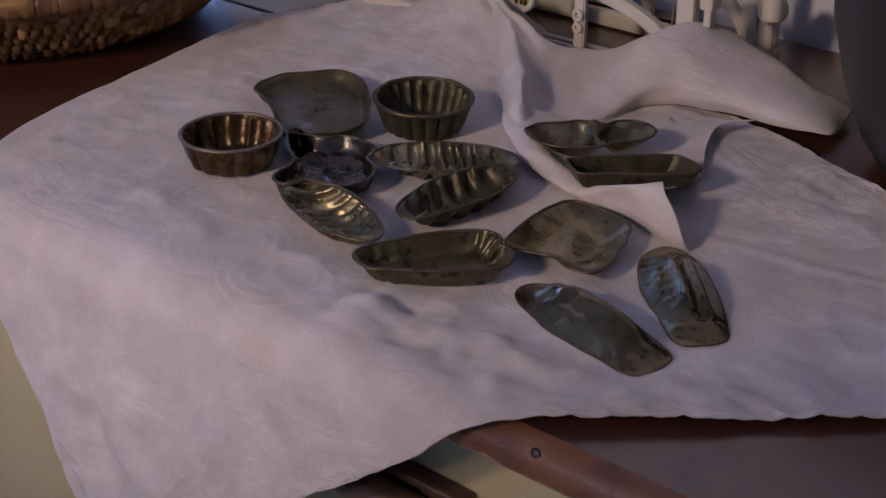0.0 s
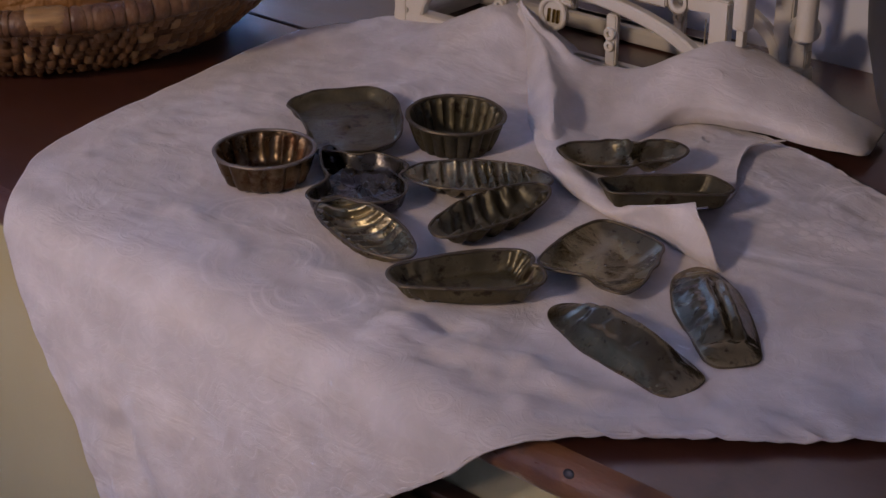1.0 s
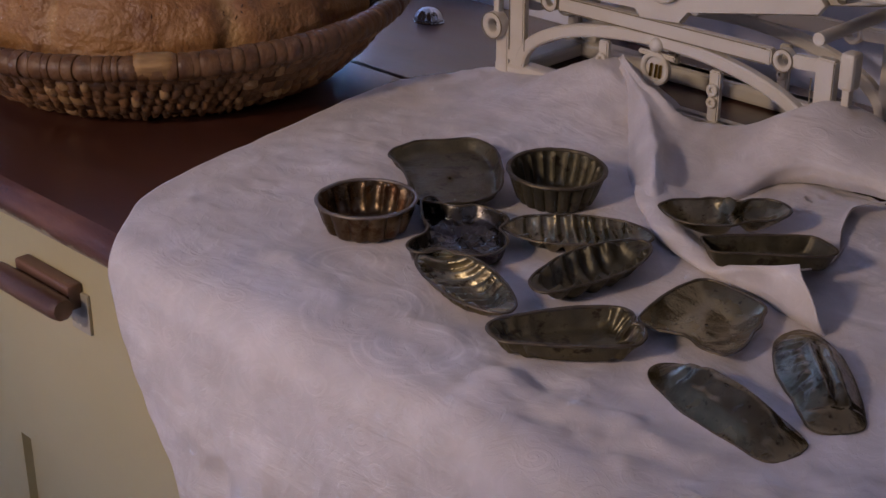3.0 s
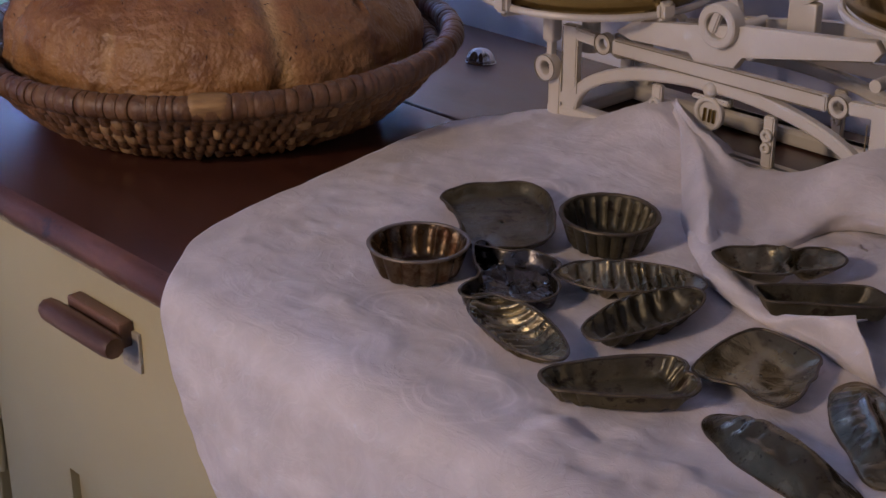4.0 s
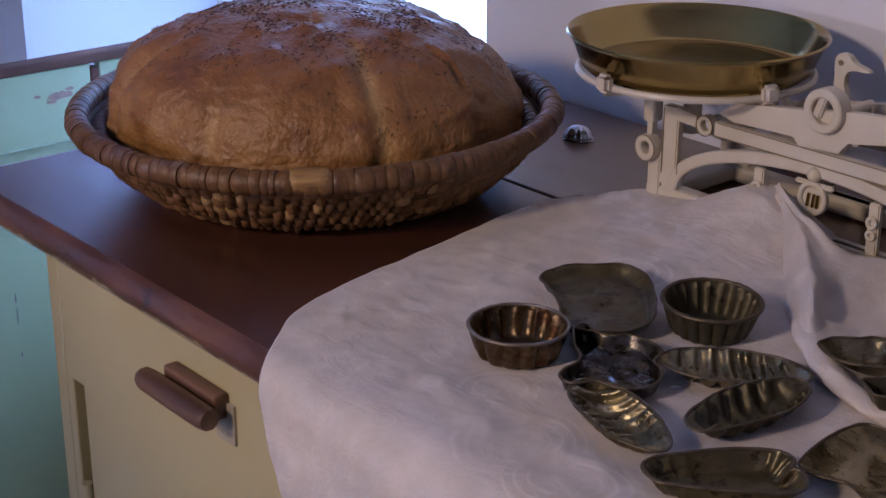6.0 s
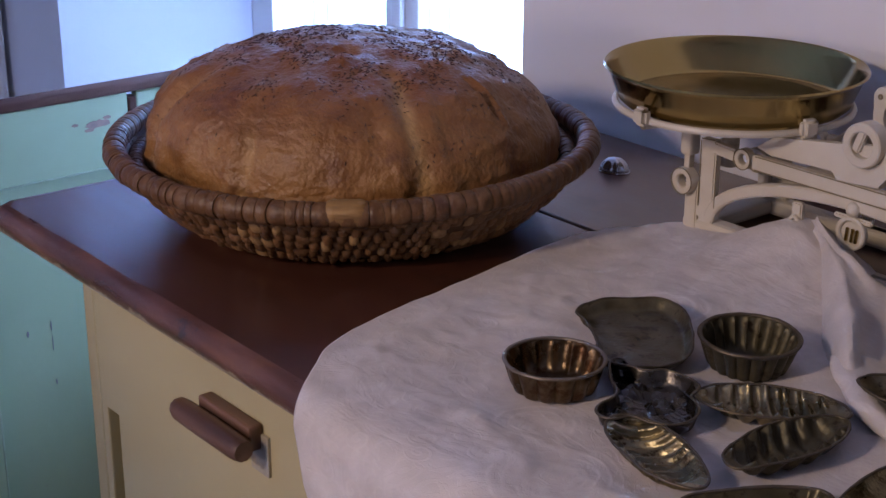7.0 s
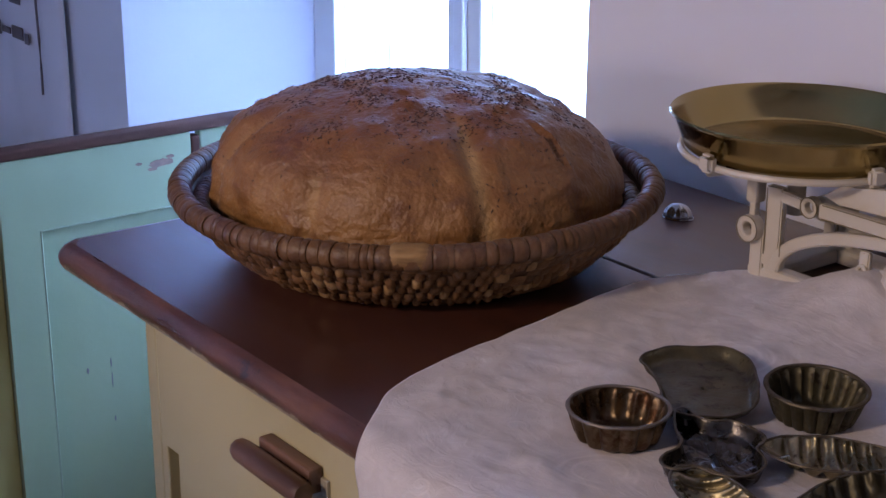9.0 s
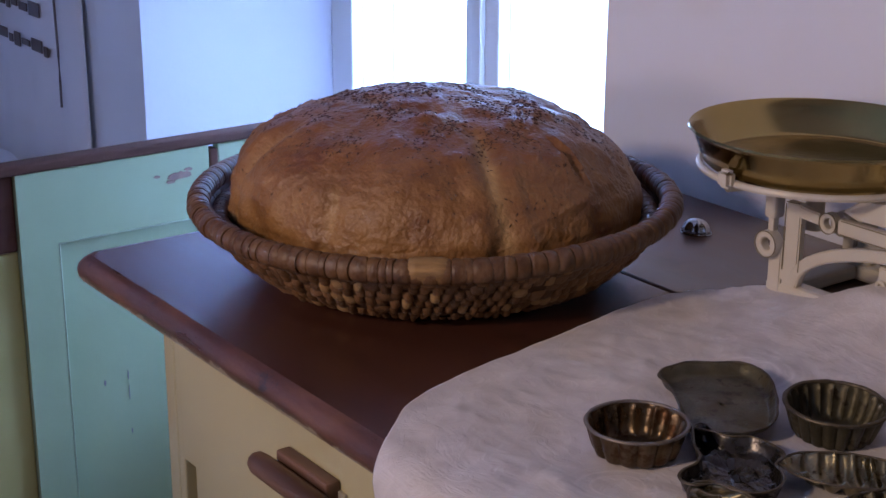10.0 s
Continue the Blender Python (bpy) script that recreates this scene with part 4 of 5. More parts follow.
def loft(lines, across, along):
    """A smooth skin through a few guiding lines."""
    dense = [spline(line, along) for line in lines]
    columns = [spline([line[j] for line in dense], across) for j in range(along)]
    rows = [[columns[j][i] for j in range(along)] for i in range(across)]
    for i, row in enumerate(rows):
        for j, p in enumerate(row):
            w = 0.0012 * rough_noise(p[0], p[1], p[2], 26) + 0.0007 * rough_noise(p[0], p[1], p[2], 60)
            row[j] = (p[0] + w, p[1] + w, TOP + max(0.0042, p[2] + w))
    return rows


# the rolled hem in front of the flap, line by line over its back
FOLD_A = [(0.694, 0.3, 0.004), (0.731, 0.288, 0.004), (0.775, 0.245, 0.004), (0.812, 0.235, 0.004), (0.845, 0.228, 0.004), (0.905, 0.212, 0.004)]
FOLD_B = [(0.69, 0.297, 0.006), (0.717, 0.279, 0.0045), (0.765, 0.238, 0.006), (0.809, 0.225, 0.005), (0.842, 0.219, 0.006), (0.908, 0.204, 0.005)]
FOLD_C = [(0.694, 0.294, 0.01), (0.711, 0.275, 0.0115), (0.763, 0.233, 0.013), (0.81, 0.221, 0.009), (0.842, 0.218, 0.013), (0.9037, 0.1988, 0.0189)]
FOLD_D = [(0.703, 0.292, 0.016), (0.721, 0.281, 0.0173), (0.769, 0.241, 0.019), (0.814, 0.228, 0.013), (0.853, 0.2105, 0.028), (0.8785, 0.2157, 0.0341)]
FOLD_E = [(0.712, 0.296, 0.018), (0.739, 0.291, 0.0109), (0.78, 0.252, 0.012), (0.818, 0.239, 0.01), (0.85, 0.228, 0.019), (0.868, 0.236, 0.022)]
FOLD_F = [(0.718, 0.304, 0.014), (0.759, 0.305, 0.0064), (0.795, 0.272, 0.007), (0.822, 0.264, 0.007), (0.842, 0.268, 0.007), (0.858, 0.29, 0.007)]
FOLD_G = [(0.722, 0.312, 0.01), (0.769, 0.333, 0.0051), (0.795, 0.325, 0.01), (0.815, 0.33, 0.008), (0.832, 0.338, 0.007), (0.842, 0.345, 0.006)]
FOLD_H = [(0.726, 0.32, 0.005), (0.774, 0.373, 0.004), (0.795, 0.362, 0.009), (0.808, 0.366, 0.007), (0.818, 0.372, 0.006), (0.826, 0.378, 0.006)]
FOLD = [FOLD_A, FOLD_B, FOLD_C, FOLD_D, FOLD_E, FOLD_F, FOLD_G, FOLD_H]
# the flap thrown back: its near edge, the roll that rises from it, the bowl behind the roll and the crest at the back
FLAP_NEAR = [(0.5046, 0.5056, 0.01), (0.5767, 0.4305, 0.005), (0.6429, 0.3523, 0.005), (0.6922, 0.2945, 0.005), (0.7313, 0.2704, 0.005), (0.7538, 0.3179, 0.0055), (0.7607, 0.3769, 0.008), (0.8056, 0.3943, 0.01), (0.8799, 0.4044, 0.009), (0.8889, 0.4188, 0.006)]
FLAP_FOOT = [(0.5292, 0.4753, 0.024), (0.6065, 0.3979, 0.022), (0.6667, 0.3308, 0.02), (0.7029, 0.2886, 0.015), (0.7343, 0.2699, 0.009), (0.7529, 0.3229, 0.008), (0.7635, 0.375, 0.012), (0.808, 0.3918, 0.014), (0.8795, 0.4056, 0.011), (0.8894, 0.4227, 0.007)]
FLAP_ROLL = [(0.5573, 0.4412, 0.04), (0.631, 0.3787, 0.036), (0.6842, 0.3268, 0.031), (0.7119, 0.2917, 0.026), (0.7361, 0.2759, 0.014), (0.7526, 0.3297, 0.011), (0.7666, 0.3752, 0.018), (0.8107, 0.39, 0.02), (0.8778, 0.408, 0.014), (0.8883, 0.4296, 0.0075)]
FLAP_BOWL = [(0.5682, 0.4296, 0.046), (0.6298, 0.3842, 0.038), (0.6726, 0.3515, 0.027), (0.6958, 0.3273, 0.013), (0.7302, 0.3068, 0.008), (0.7474, 0.3476, 0.015), (0.7708, 0.3773, 0.028), (0.8111, 0.3936, 0.028), (0.873, 0.4149, 0.019), (0.8867, 0.4375, 0.008)]
FLAP_BACK = [(0.5731, 0.4256, 0.048), (0.625, 0.3924, 0.038), (0.6645, 0.3715, 0.029), (0.6857, 0.362, 0.016), (0.7162, 0.3589, 0.014), (0.7447, 0.376, 0.03), (0.7725, 0.395, 0.045), (0.8053, 0.4136, 0.04), (0.862, 0.431, 0.024), (0.8838, 0.4489, 0.008)]
FLAP_CREST = [(0.575, 0.4254, 0.048), (0.6224, 0.4005, 0.04), (0.6599, 0.3876, 0.034), (0.6789, 0.3981, 0.027), (0.704, 0.4099, 0.028), (0.741, 0.4076, 0.048), (0.7661, 0.4265, 0.058), (0.7902, 0.4505, 0.047), (0.8506, 0.4466, 0.026), (0.8793, 0.4638, 0.007)]
FLAP_REAR = [(0.5651, 0.419, 0.005), (0.6128, 0.4133, 0.005), (0.6505, 0.4006, 0.005), (0.6698, 0.4112, 0.005), (0.6952, 0.419, 0.005), (0.7325, 0.419, 0.005), (0.758, 0.419, 0.005), (0.7826, 0.4646, 0.005), (0.8435, 0.4609, 0.005), (0.8783, 0.4658, 0.005)]
FLAP = [FLAP_NEAR, FLAP_FOOT, FLAP_ROLL, FLAP_BOWL, FLAP_BACK, FLAP_CREST, FLAP_REAR]
# a second thickness that lies under the flap, its hem standing a little
UNDER = [
    [(0.770, 0.352, 0.0072), (0.776, 0.335, 0.0072), (0.783, 0.318, 0.0072), (0.792, 0.300, 0.0072), (0.800, 0.285, 0.0072)],
    [(0.800, 0.366, 0.0092), (0.802, 0.348, 0.0092), (0.806, 0.330, 0.0092), (0.815, 0.310, 0.0082), (0.824, 0.293, 0.0082)],
    [(0.830, 0.378, 0.0132), (0.826, 0.360, 0.0132), (0.828, 0.342, 0.0122), (0.838, 0.321, 0.0112), (0.848, 0.302, 0.0092)],
    [(0.843, 0.387, 0.0142), (0.831, 0.364, 0.0152), (0.835, 0.344, 0.0142), (0.844, 0.323, 0.0122), (0.854, 0.303, 0.0082)],
]
for name, lines in (("fold", FOLD), ("flap", FLAP), ("under_fold", UNDER)):
    ob = part(name, sheet(loft(lines, 40, 90)), LINEN, CLOTH)
    m = ob.modifiers.new("thickness", "SOLIDIFY")
    m.thickness, m.offset = 0.0012, 0.0


# ---- bread and basket ----
BX, BY = 0.211, 0.240
RIM, RIM_Z = 0.207, 0.067


def stitch_points(rng):
    """One bulging stitch of cane: a small pillow, one unit wide, high and deep."""
    skew, bulge = rng.uniform(-0.2, 0.2), rng.uniform(0.32, 0.55)
    rows = []
    for b in (-1, -0.6, 0, 0.6, 1):
        rows.append([Vector((0.5 * a + skew * b * 0.5, 0.5 * b * (1 + 0.12 * skew * a), max(0.0, 1 - a * a) ** bulge * max(0.0, 1 - b * b) ** bulge)) for a in (-1, -0.6, 0, 0.6, 1)])
    return rows


def wrapped(radius, z, core, rng, low, high, sag=0.0, groove=0.0016):
    """A thick coil wrapped turn by turn with cane of uneven width."""
    path, rad = [], []
    a = 0.0
    while a < 2 * math.pi:
        step = min(rng.uniform(low, high) / radius, 2 * math.pi - a)
        jig, lift = rng.uniform(-0.0005, 0.0005), rng.uniform(-0.0004, 0.0004)
        for f, dip in ((0.0, -groove), (0.06, -0.0003), (0.25, 0.0), (0.5, 0.0002), (0.75, 0.0), (0.94, -0.0003)):
            q = a + step * f
            path.append(((radius + lift) * math.cos(q), (radius + lift) * math.sin(q), z + sag * math.sin(2 * q + 0.6)))
            rad.append(core + dip + jig)
        a += step
    return tube(path, rad, 16, True)


def basket():
    b = thing("bread_basket", "round brown coiled wicker basket holding a loaf", "basket", (BX, BY, TOP))
    # body: radius at a height
    prof = [(0.0, 0.002), (0.07, 0.002), (0.130, 0.002), (0.147, 0.006), (0.161, 0.013), (0.174, 0.023), (0.185, 0.034), (0.194, 0.045), (0.201, 0.055), (0.206, 0.066)]
    part("lining", lathe([(max(r - 0.003, 0.0005), z + 0.001) for r, z in prof], 96), DARK_CANE, b)
    radius = lambda z: float(np.interp(z, [p[1] for p in prof[2:]], [p[0] for p in prof[2:]]))
    rng = random.Random(11)
    shapes = [stitch_points(rng) for _ in range(12)]
    meshes = []
    for rows in shapes:
        me = bpy.data.meshes.new("stitch")
        bm = sheet(rows)
        bm.to_mesh(me)
        bm.free()
        me.materials.append(WEAVE)
        me.polygons.foreach_set("use_smooth", [True] * len(me.polygons))
        meshes.append(me)
    rest = bmesh.new()
    # rows of stitches that lean as they climb; those on the room's side are pieces of their own
    count = 118
    for w in range(7):
        z = 0.0050 + 0.0084 * w
        r = radius(z)
        slope = math.atan2(radius(z + 0.004) - radius(z - 0.003), 0.007)
        for k in range(count):
            a = 2 * math.pi * (k + 0.30 * w + rng.uniform(-0.13, 0.13)) / count
            if rng.random() < 0.04:
                continue
            radial = Vector((math.cos(a), math.sin(a), 0))
            along = Vector((-math.sin(a), math.cos(a), rng.uniform(-0.16, 0.16))).normalized()
            out = (radial * math.cos(slope) - Vector((0, 0, 1)) * math.sin(slope)).normalized()
            up = out.cross(along).normalized()
            along = up.cross(out)
            wide = 2 * math.pi * r / count * (rng.uniform(0.66, 1.0) if rng.random() < 0.88 else rng.uniform(1.2, 1.6))
            high, deep = rng.uniform(0.0112, 0.0152), rng.uniform(0.0028, 0.0046)
            c = radial * (r - 0.0030 + rng.uniform(-0.0010, 0.0006)) + Vector((0, 0, z + rng.uniform(-0.0010, 0.0010)))
            m = Matrix((along * wide, up * high, out * deep)).transposed().to_4x4()
            m.translation = c
            pick = rng.randrange(12)
            if math.cos(a + 0.62) > 0.36:
                piece = new("stitch", meshes[pick])
                piece.parent, piece.matrix_basis = b, m
            else:
                sheet([[m @ p for p in row] for row in shapes[pick]], bm=rest)
    tagged(part("stitch_rest", rest, WEAVE, b), kind="stuff")
    part("rim", wrapped(RIM, RIM_Z, 0.0101, random.Random(3), 0.005, 0.0135, 0.0014), WICKER, b)
    part("inner_coil", wrapped(RIM - 0.0175, RIM_Z - 0.013, 0.0080, random.Random(5), 0.004, 0.008, 0.0, 0.0034), WICKER, b)
    # bare patch where the wrapping is lost
    a0, a1 = radians(-41.3), radians(-33)
    path = [(RIM * math.cos(a0 + (a1 - a0) * k / 10), RIM * math.sin(a0 + (a1 - a0) * k / 10), RIM_Z + 0.0004) for k in range(11)]
    part("bare_patch", tube(path, [0.0090, 0.0105] + [0.0107] * 7 + [0.0105, 0.0090], 14), STRAW, b, "bare pale straw where the wrapping is lost")
    return b


basket()


def loaf_radius(a, h):
    """Share of the full radius at angle a and height h, from 0 at the base to 1 at the crown."""
    if h < 0.34:
        return 0.84 + 0.16 * math.sin(math.pi / 2 * h / 0.34)
    steep = 2.75 + 0.4 * math.cos(a + 2.25)
    return max(0.0, 1 - ((h - 0.34) / 0.66) ** steep) ** 0.56


def loaf():
    b = thing("bread_loaf", "large round brown bread loaf with slashes and caraway seeds", "bread", (BX + 0.001, BY - 0.0005, TOP))
    R, H, Z0 = 0.176, LOAF_H, LOAF_Z
    n, m = 240, 120

    def surface(a, h):
        r = R * loaf_radius(a, h)
        r *= 1 + 0.012 * math.cos(2 * (a - 0.5)) + 0.008 * math.sin(3 * a + 1.0)
        z = Z0 + H * h
        x, y = r * math.cos(a), r * math.sin(a)
        lump = 0.0050 * rough_noise(x, y, z, 13) + 0.0022 * rough_noise(x, y, z, 34) + 0.0013 * rough_noise(x, y, z, 62) + 0.0013 * rough_noise(x, y, z, 95) + 0.0008 * rough_noise(x, y, z, 170)
        lump += 0.0014 * rough_noise(a * 16, h * 3, 0.7) * max(0.0, 1 - h * 1.6)
        # fine wrinkles that run down the flank
        lump += 0.0011 * rough_noise(a * 22, h * 5 + 0.6 * rough_noise(a * 3, h * 4, 5.0), 3.3) * band(h, 0.10, 0.66, 0.2)
        # stretched, torn skin above the base
        lump -= 0.0042 * max(0.0, 1 - abs(rough_noise(a * 5, h * 9, 2.7)) * 7) * max(0.0, 1 - abs(h - 0.24) / 0.20)
        cut = 0.0
        for s, h0, h1, width, deep in SLASHES:
            wander = SWAY * math.sin(9 * h + 3 * s)
            off = math.atan2(math.sin(a - s - wander), math.cos(a - s - wander)) * max(r, 0.03) / width
            reach = max(0.0, min(1.0, (h - h0) / 0.12)) * max(0.0, min(1.0, (h1 - h) / 0.12))
            cut += deep * reach * (math.exp(-off * off) - 0.45 * math.exp(-((abs(off) - 1.9) ** 2) * 1.5))
        crown = -0.0022 * rough_noise(x, y, 7.7, 42) * band(h, 0.72, 1.2, 0.12) - 0.007 * math.exp(-((x - 0.050) ** 2 + (y + 0.045) ** 2) / 0.00012) + 0.006 * math.exp(-((x - 0.034) ** 2 + (y + 0.028) ** 2) / 0.0002) + 0.003 * math.exp(-((x + 0.02) ** 2 + (y + 0.05) ** 2) / 0.0004)
        k = 1 + (lump - cut) / max(r, 0.06)
        return (x * k, y * k, z + 0.7 * lump * h - 0.7 * cut * h - crown)

    hs = [math.sin(math.pi / 2 * i / (m - 1)) ** 1.25 for i in range(m - 1)]
    hs = [h * 0.9995 for h in hs] + [0.99995]
    rows = [[surface(2 * math.pi * j / n, h) for j in range(n)] for h in hs]
    bm = sheet(rows, False, True)
    bm.verts.ensure_lookup_table()
    bm.faces.new([bm.verts[len(bm.verts) - n + j] for j in range(n)])
    bm.faces.new([bm.verts[j] for j in range(n)])
    part("crust", bm, CRUST, b)
    # caraway seeds
    rng = random.Random(7)
    bm = bmesh.new()
    for _ in range(9000):
        a = rng.uniform(0, 2 * math.pi)
        rho = 0.985 * math.sqrt(rng.random())
        clump = 0.5 + rough_noise(rho * math.cos(a), rho * math.sin(a), 0.4, 5.5)
        if rng.random() > max(0.15, min(1.0, (0.92 - rho) / 0.45)) ** 1.2 * clump ** 3 * 2.6:
            continue
        h = 0.34 + 0.66 * (1 - rho ** (1 / 0.56)) ** (1 / (2.75 + 0.4 * math.cos(a + 2.25)))
        p = Vector(surface(a, h))
        q = Vector(surface(a + 0.02, h))
        r = Vector(surface(a, max(0.2, h - 0.02)))
        nrm = (q - p).cross(p - r).normalized()
        if nrm.z < 0:
            nrm = -nrm
        t = nrm.orthogonal().normalized()
        t = Matrix.Rotation(rng.uniform(0, 6.28), 3, nrm) @ t
        s = nrm.cross(t)
        l, w = rng.uniform(0.0014, 0.0025), rng.uniform(0.00045, 0.00075)
        c = p + nrm * 0.0003
        ring = [bm.verts.new(c + t * l), bm.verts.new(c + s * w), bm.verts.new(c - t * l), bm.verts.new(c - s * w)]
        up = bm.verts.new(c + nrm * w * 1.2)
        for k in range(4):
            bm.faces.new((ring[k], ring[(k + 1) % 4], up))
    seeds = part("caraway_scatter", bm, CARAWAY, b, "scattered dark caraway seeds")
    tagged(seeds, kind="stuff")
    return b


loaf()


# ---- baking moulds on the cloth ----
HOLLOW = [(1.0, 0.0), (0.985, 0.01), (0.97, 0.05), (0.955, 0.13), (0.94, 0.24), (0.925, 0.35), (0.91, 0.46), (0.895, 0.57), (0.88, 0.67), (0.865, 0.76), (0.85, 0.84), (0.83, 0.91), (0.81, 0.96), (0.78, 0.99), (0.72, 1.0), (0.64, 1.0), (0.55, 1.0), (0.46, 1.0), (0.37, 1.0), (0.28, 1.0), (0.19, 1.0), (0.10, 1.0), (0.03, 1.0)]
DOME = [(1.0, 0.0), (0.975, 0.02), (0.95, 0.05)] + [(0.95 - 0.92 * k / 36, 0.05 + 0.95 * math.sin(math.pi / 2 * min(1.0, k / 27)) ** 1.1) for k in range(1, 37)]
HULL = [(1 - 0.97 * (k / 40) ** 1.1, math.sin(math.pi / 2 * min(1.0, k / 27)) ** 1.2) for k in range(41)]


def mould(name, label, centre, turn, outline, height, mat, relief, taper=0.72, tilt=(0, 0), ground=0.006, samples=240, lip=0.0010, rim=None, hull=False, dome=False):
    """A pressed tin mould: rolled lip, sloping wall and a floor, each shaped by relief(u, v, wall, share of the way round) in metres.
    dome: it lies upside down, and the pressed shape stands up from the flange."""
    ob = thing(name, label, "baking mould", (0, 0, 0), group="baking moulds on the cloth")
    ob.matrix_world = pose(centre[0], centre[1], TOP + ground, tilt[0], tilt[1], turn)
    ring = spline([(x / 1000, y / 1000) for x, y in outline], samples, True)
    ring = [(x * (1 + 0.010 * rough_noise(x * 60, y * 60, turn)), y * (1 + 0.014 * rough_noise(x * 70, y * 70, turn + 3.0))) for x, y in ring]
    steps = DOME if dome else HULL if hull else HOLLOW
    spread = (1 - taper) / (1 - 0.78)
    thick = 0.0007

    def level(s, d, shift):
        f = s if hull or dome else 1 - (1 - s) * spread if s >= 0.78 else taper * s / 0.78
        row = []
        for i, (x, y) in enumerate(ring):
            u, v = x * f, y * f
            dz, dr = relief(u, v, d, i / samples)
            g = 1 + dr
            if dome:
                row.append((u, v, height * d + dz * d + shift + 0.0012))
            else:
                row.append((u * g, v * g, max(0.0, height * (1 - d) + (dz if 0.05 < d else 0)) - shift + 0.0012))
        return row

    inner = [level(s, d, 0) for s, d in steps]
    outer = [level(s + (0.016 if d < 0.95 else 0), d, thick) for s, d in steps]
    part("shell", sheet(outer[::-1] + inner, False, True), mat, ob)
    edge_z = 0.0012 if dome else height + 0.0012
    edge = [(x, y, edge_z + 0.0004 * rough_noise(x * 80, y * 80, turn)) for x, y in ring]
    part("rolled_edge", tube(edge, [lip * (1 + 0.25 * rough_noise(x * 150, y * 150, turn + 1.0)) for x, y in ring], 8, True, flat=0.75), rim or RIM_TIN, ob)
    return ob


def bell(x, width):
    return math.exp(-((x / width) ** 2))


def flutes(count, amount):
    """Scallops round the wall, hollow between sharp ribs."""
    def relief(u, v, d, s):
        w = min(1.0, d / 0.12)
        fade = min(1.0, math.hypot(u, v) / 0.02)
        return 0.0, 2.2 * amount * w * fade * (abs(math.sin(math.pi * count * s)) ** 0.8 - 0.6)
    return relief


def ribs(pitch, amount, slant=0.0, keep=0.0, sharp=3.0, bow=0.0):
    """Ridges across the length that stand proud of the wall; keep: how much of them runs on over the floor."""
    def relief(u, v, d, s):
        p = abs(math.cos(math.pi * (u + slant * v + bow * v * v) / pitch)) ** sharp
        wall = min(1.0, d / 0.16)
        near = max(keep, min(1.0, abs(v) / 0.011))
        low = clamp(1.7 - 1.6 * d)
        return amount * wall * p * near, -0.10 * wall * low * p * near
    return relief


def pressed(figure, scale=45, amount=0.0008, seed=1.0):
    """A figure(u, v) pressed into the floor and walls, over faint dents."""
    def relief(u, v, d, s):
        wall = min(1.0, d / 0.3)
        return wall * (figure(u, v) + amount * rough_noise(u, v, seed, scale)), 0.0
    return relief


def eyelet(u, v, x, y, r, high):
    """A pressed ring with a dot in it."""
    away = math.hypot(u - x, v - y)
    return high * (bell(away - r, 0.0017) + 0.8 * bell(away, 0.0024))


def butterfly_figure(u, v):
    # the body runs along the short axis, two wings either side with spots in them
    z = 0.0050 * bell(u - 0.016 - 0.2 * v, 0.0042) * band(v, -0.022, 0.016)
    z += eyelet(u, v, 0.027, 0.006, 0.006, 0.0034) + eyelet(u, v, 0.000, -0.007, 0.0065, 0.0034) + eyelet(u, v, 0.008, 0.016, 0.0045, 0.0026) + eyelet(u, v, -0.013, 0.012, 0.0065, 0.0030)
    z += 0.0014 * math.cos(2 * math.pi * math.hypot(u - 0.012, v) / 0.0085) * band(math.hypot(u - 0.012, v), 0.016, 0.05)
    return z


def heart_figure(u, v):
    z = 0.0022 * bell(v + 0.002, 0.010) * band(u, -0.03, 0.02, 0.02)
    z += 0.0020 * bell(math.hypot(u - 0.025, v - 0.012), 0.009) + 0.0016 * bell(math.hypot(u - 0.018, v + 0.020), 0.007)
    return z + 0.0004 * rough_noise(u, v, 2.2, 90)


def fish_figure(u, v):
    # rounded back ridge, a row of shallow pits beside it, gill and tail lines
    z = 0.0050 * bell(v + 0.0030 - 0.05 * u, 0.0080) * band(u, -0.044, 0.040, 0.014)
    z -= 0.0008 * bell(v - 0.0062, 0.0040) * band(u, -0.034, 0.034, 0.008) * (0.4 + 0.6 * math.cos(2 * math.pi * u / 0.0125))
    z += 0.0016 * bell(v - 0.0125, 0.0028) * band(u, -0.036, 0.036, 0.01)
    z -= 0.0030 * bell(u + 0.038 + 0.2 * v, 0.0034) + 0.0016 * bell(u - 0.026 - 0.1 * v, 0.0028)
    return z + 0.0010 * rough_noise(u, v, 6.0, 120)


def pod_cob_figure(u, v):
    # arcs at the top, two long lobes below them, a band across the foot
    z = 0.0016 * math.cos(2 * math.pi * math.hypot(u - 0.052, v) / 0.0085) * band(u, 0.022, 0.056)
    z += (0.0046 * bell(v + 0.0085, 0.0038) + 0.0042 * bell(v - 0.0015, 0.0038)) * band(u, -0.036, 0.026, 0.008)
    z += 0.0016 * bell(v - 0.010, 0.003) * (0.5 + 0.5 * math.cos(2 * math.pi * u / 0.009)) * band(u, -0.03, 0.02)
    z -= 0.0030 * bell(u + 0.036, 0.0024)
    return z + 0.0006 * rough_noise(u, v, 9.0, 120)


def twin_figure(u, v):
    return 0.0065 * bell(u + 0.006, 0.0060)


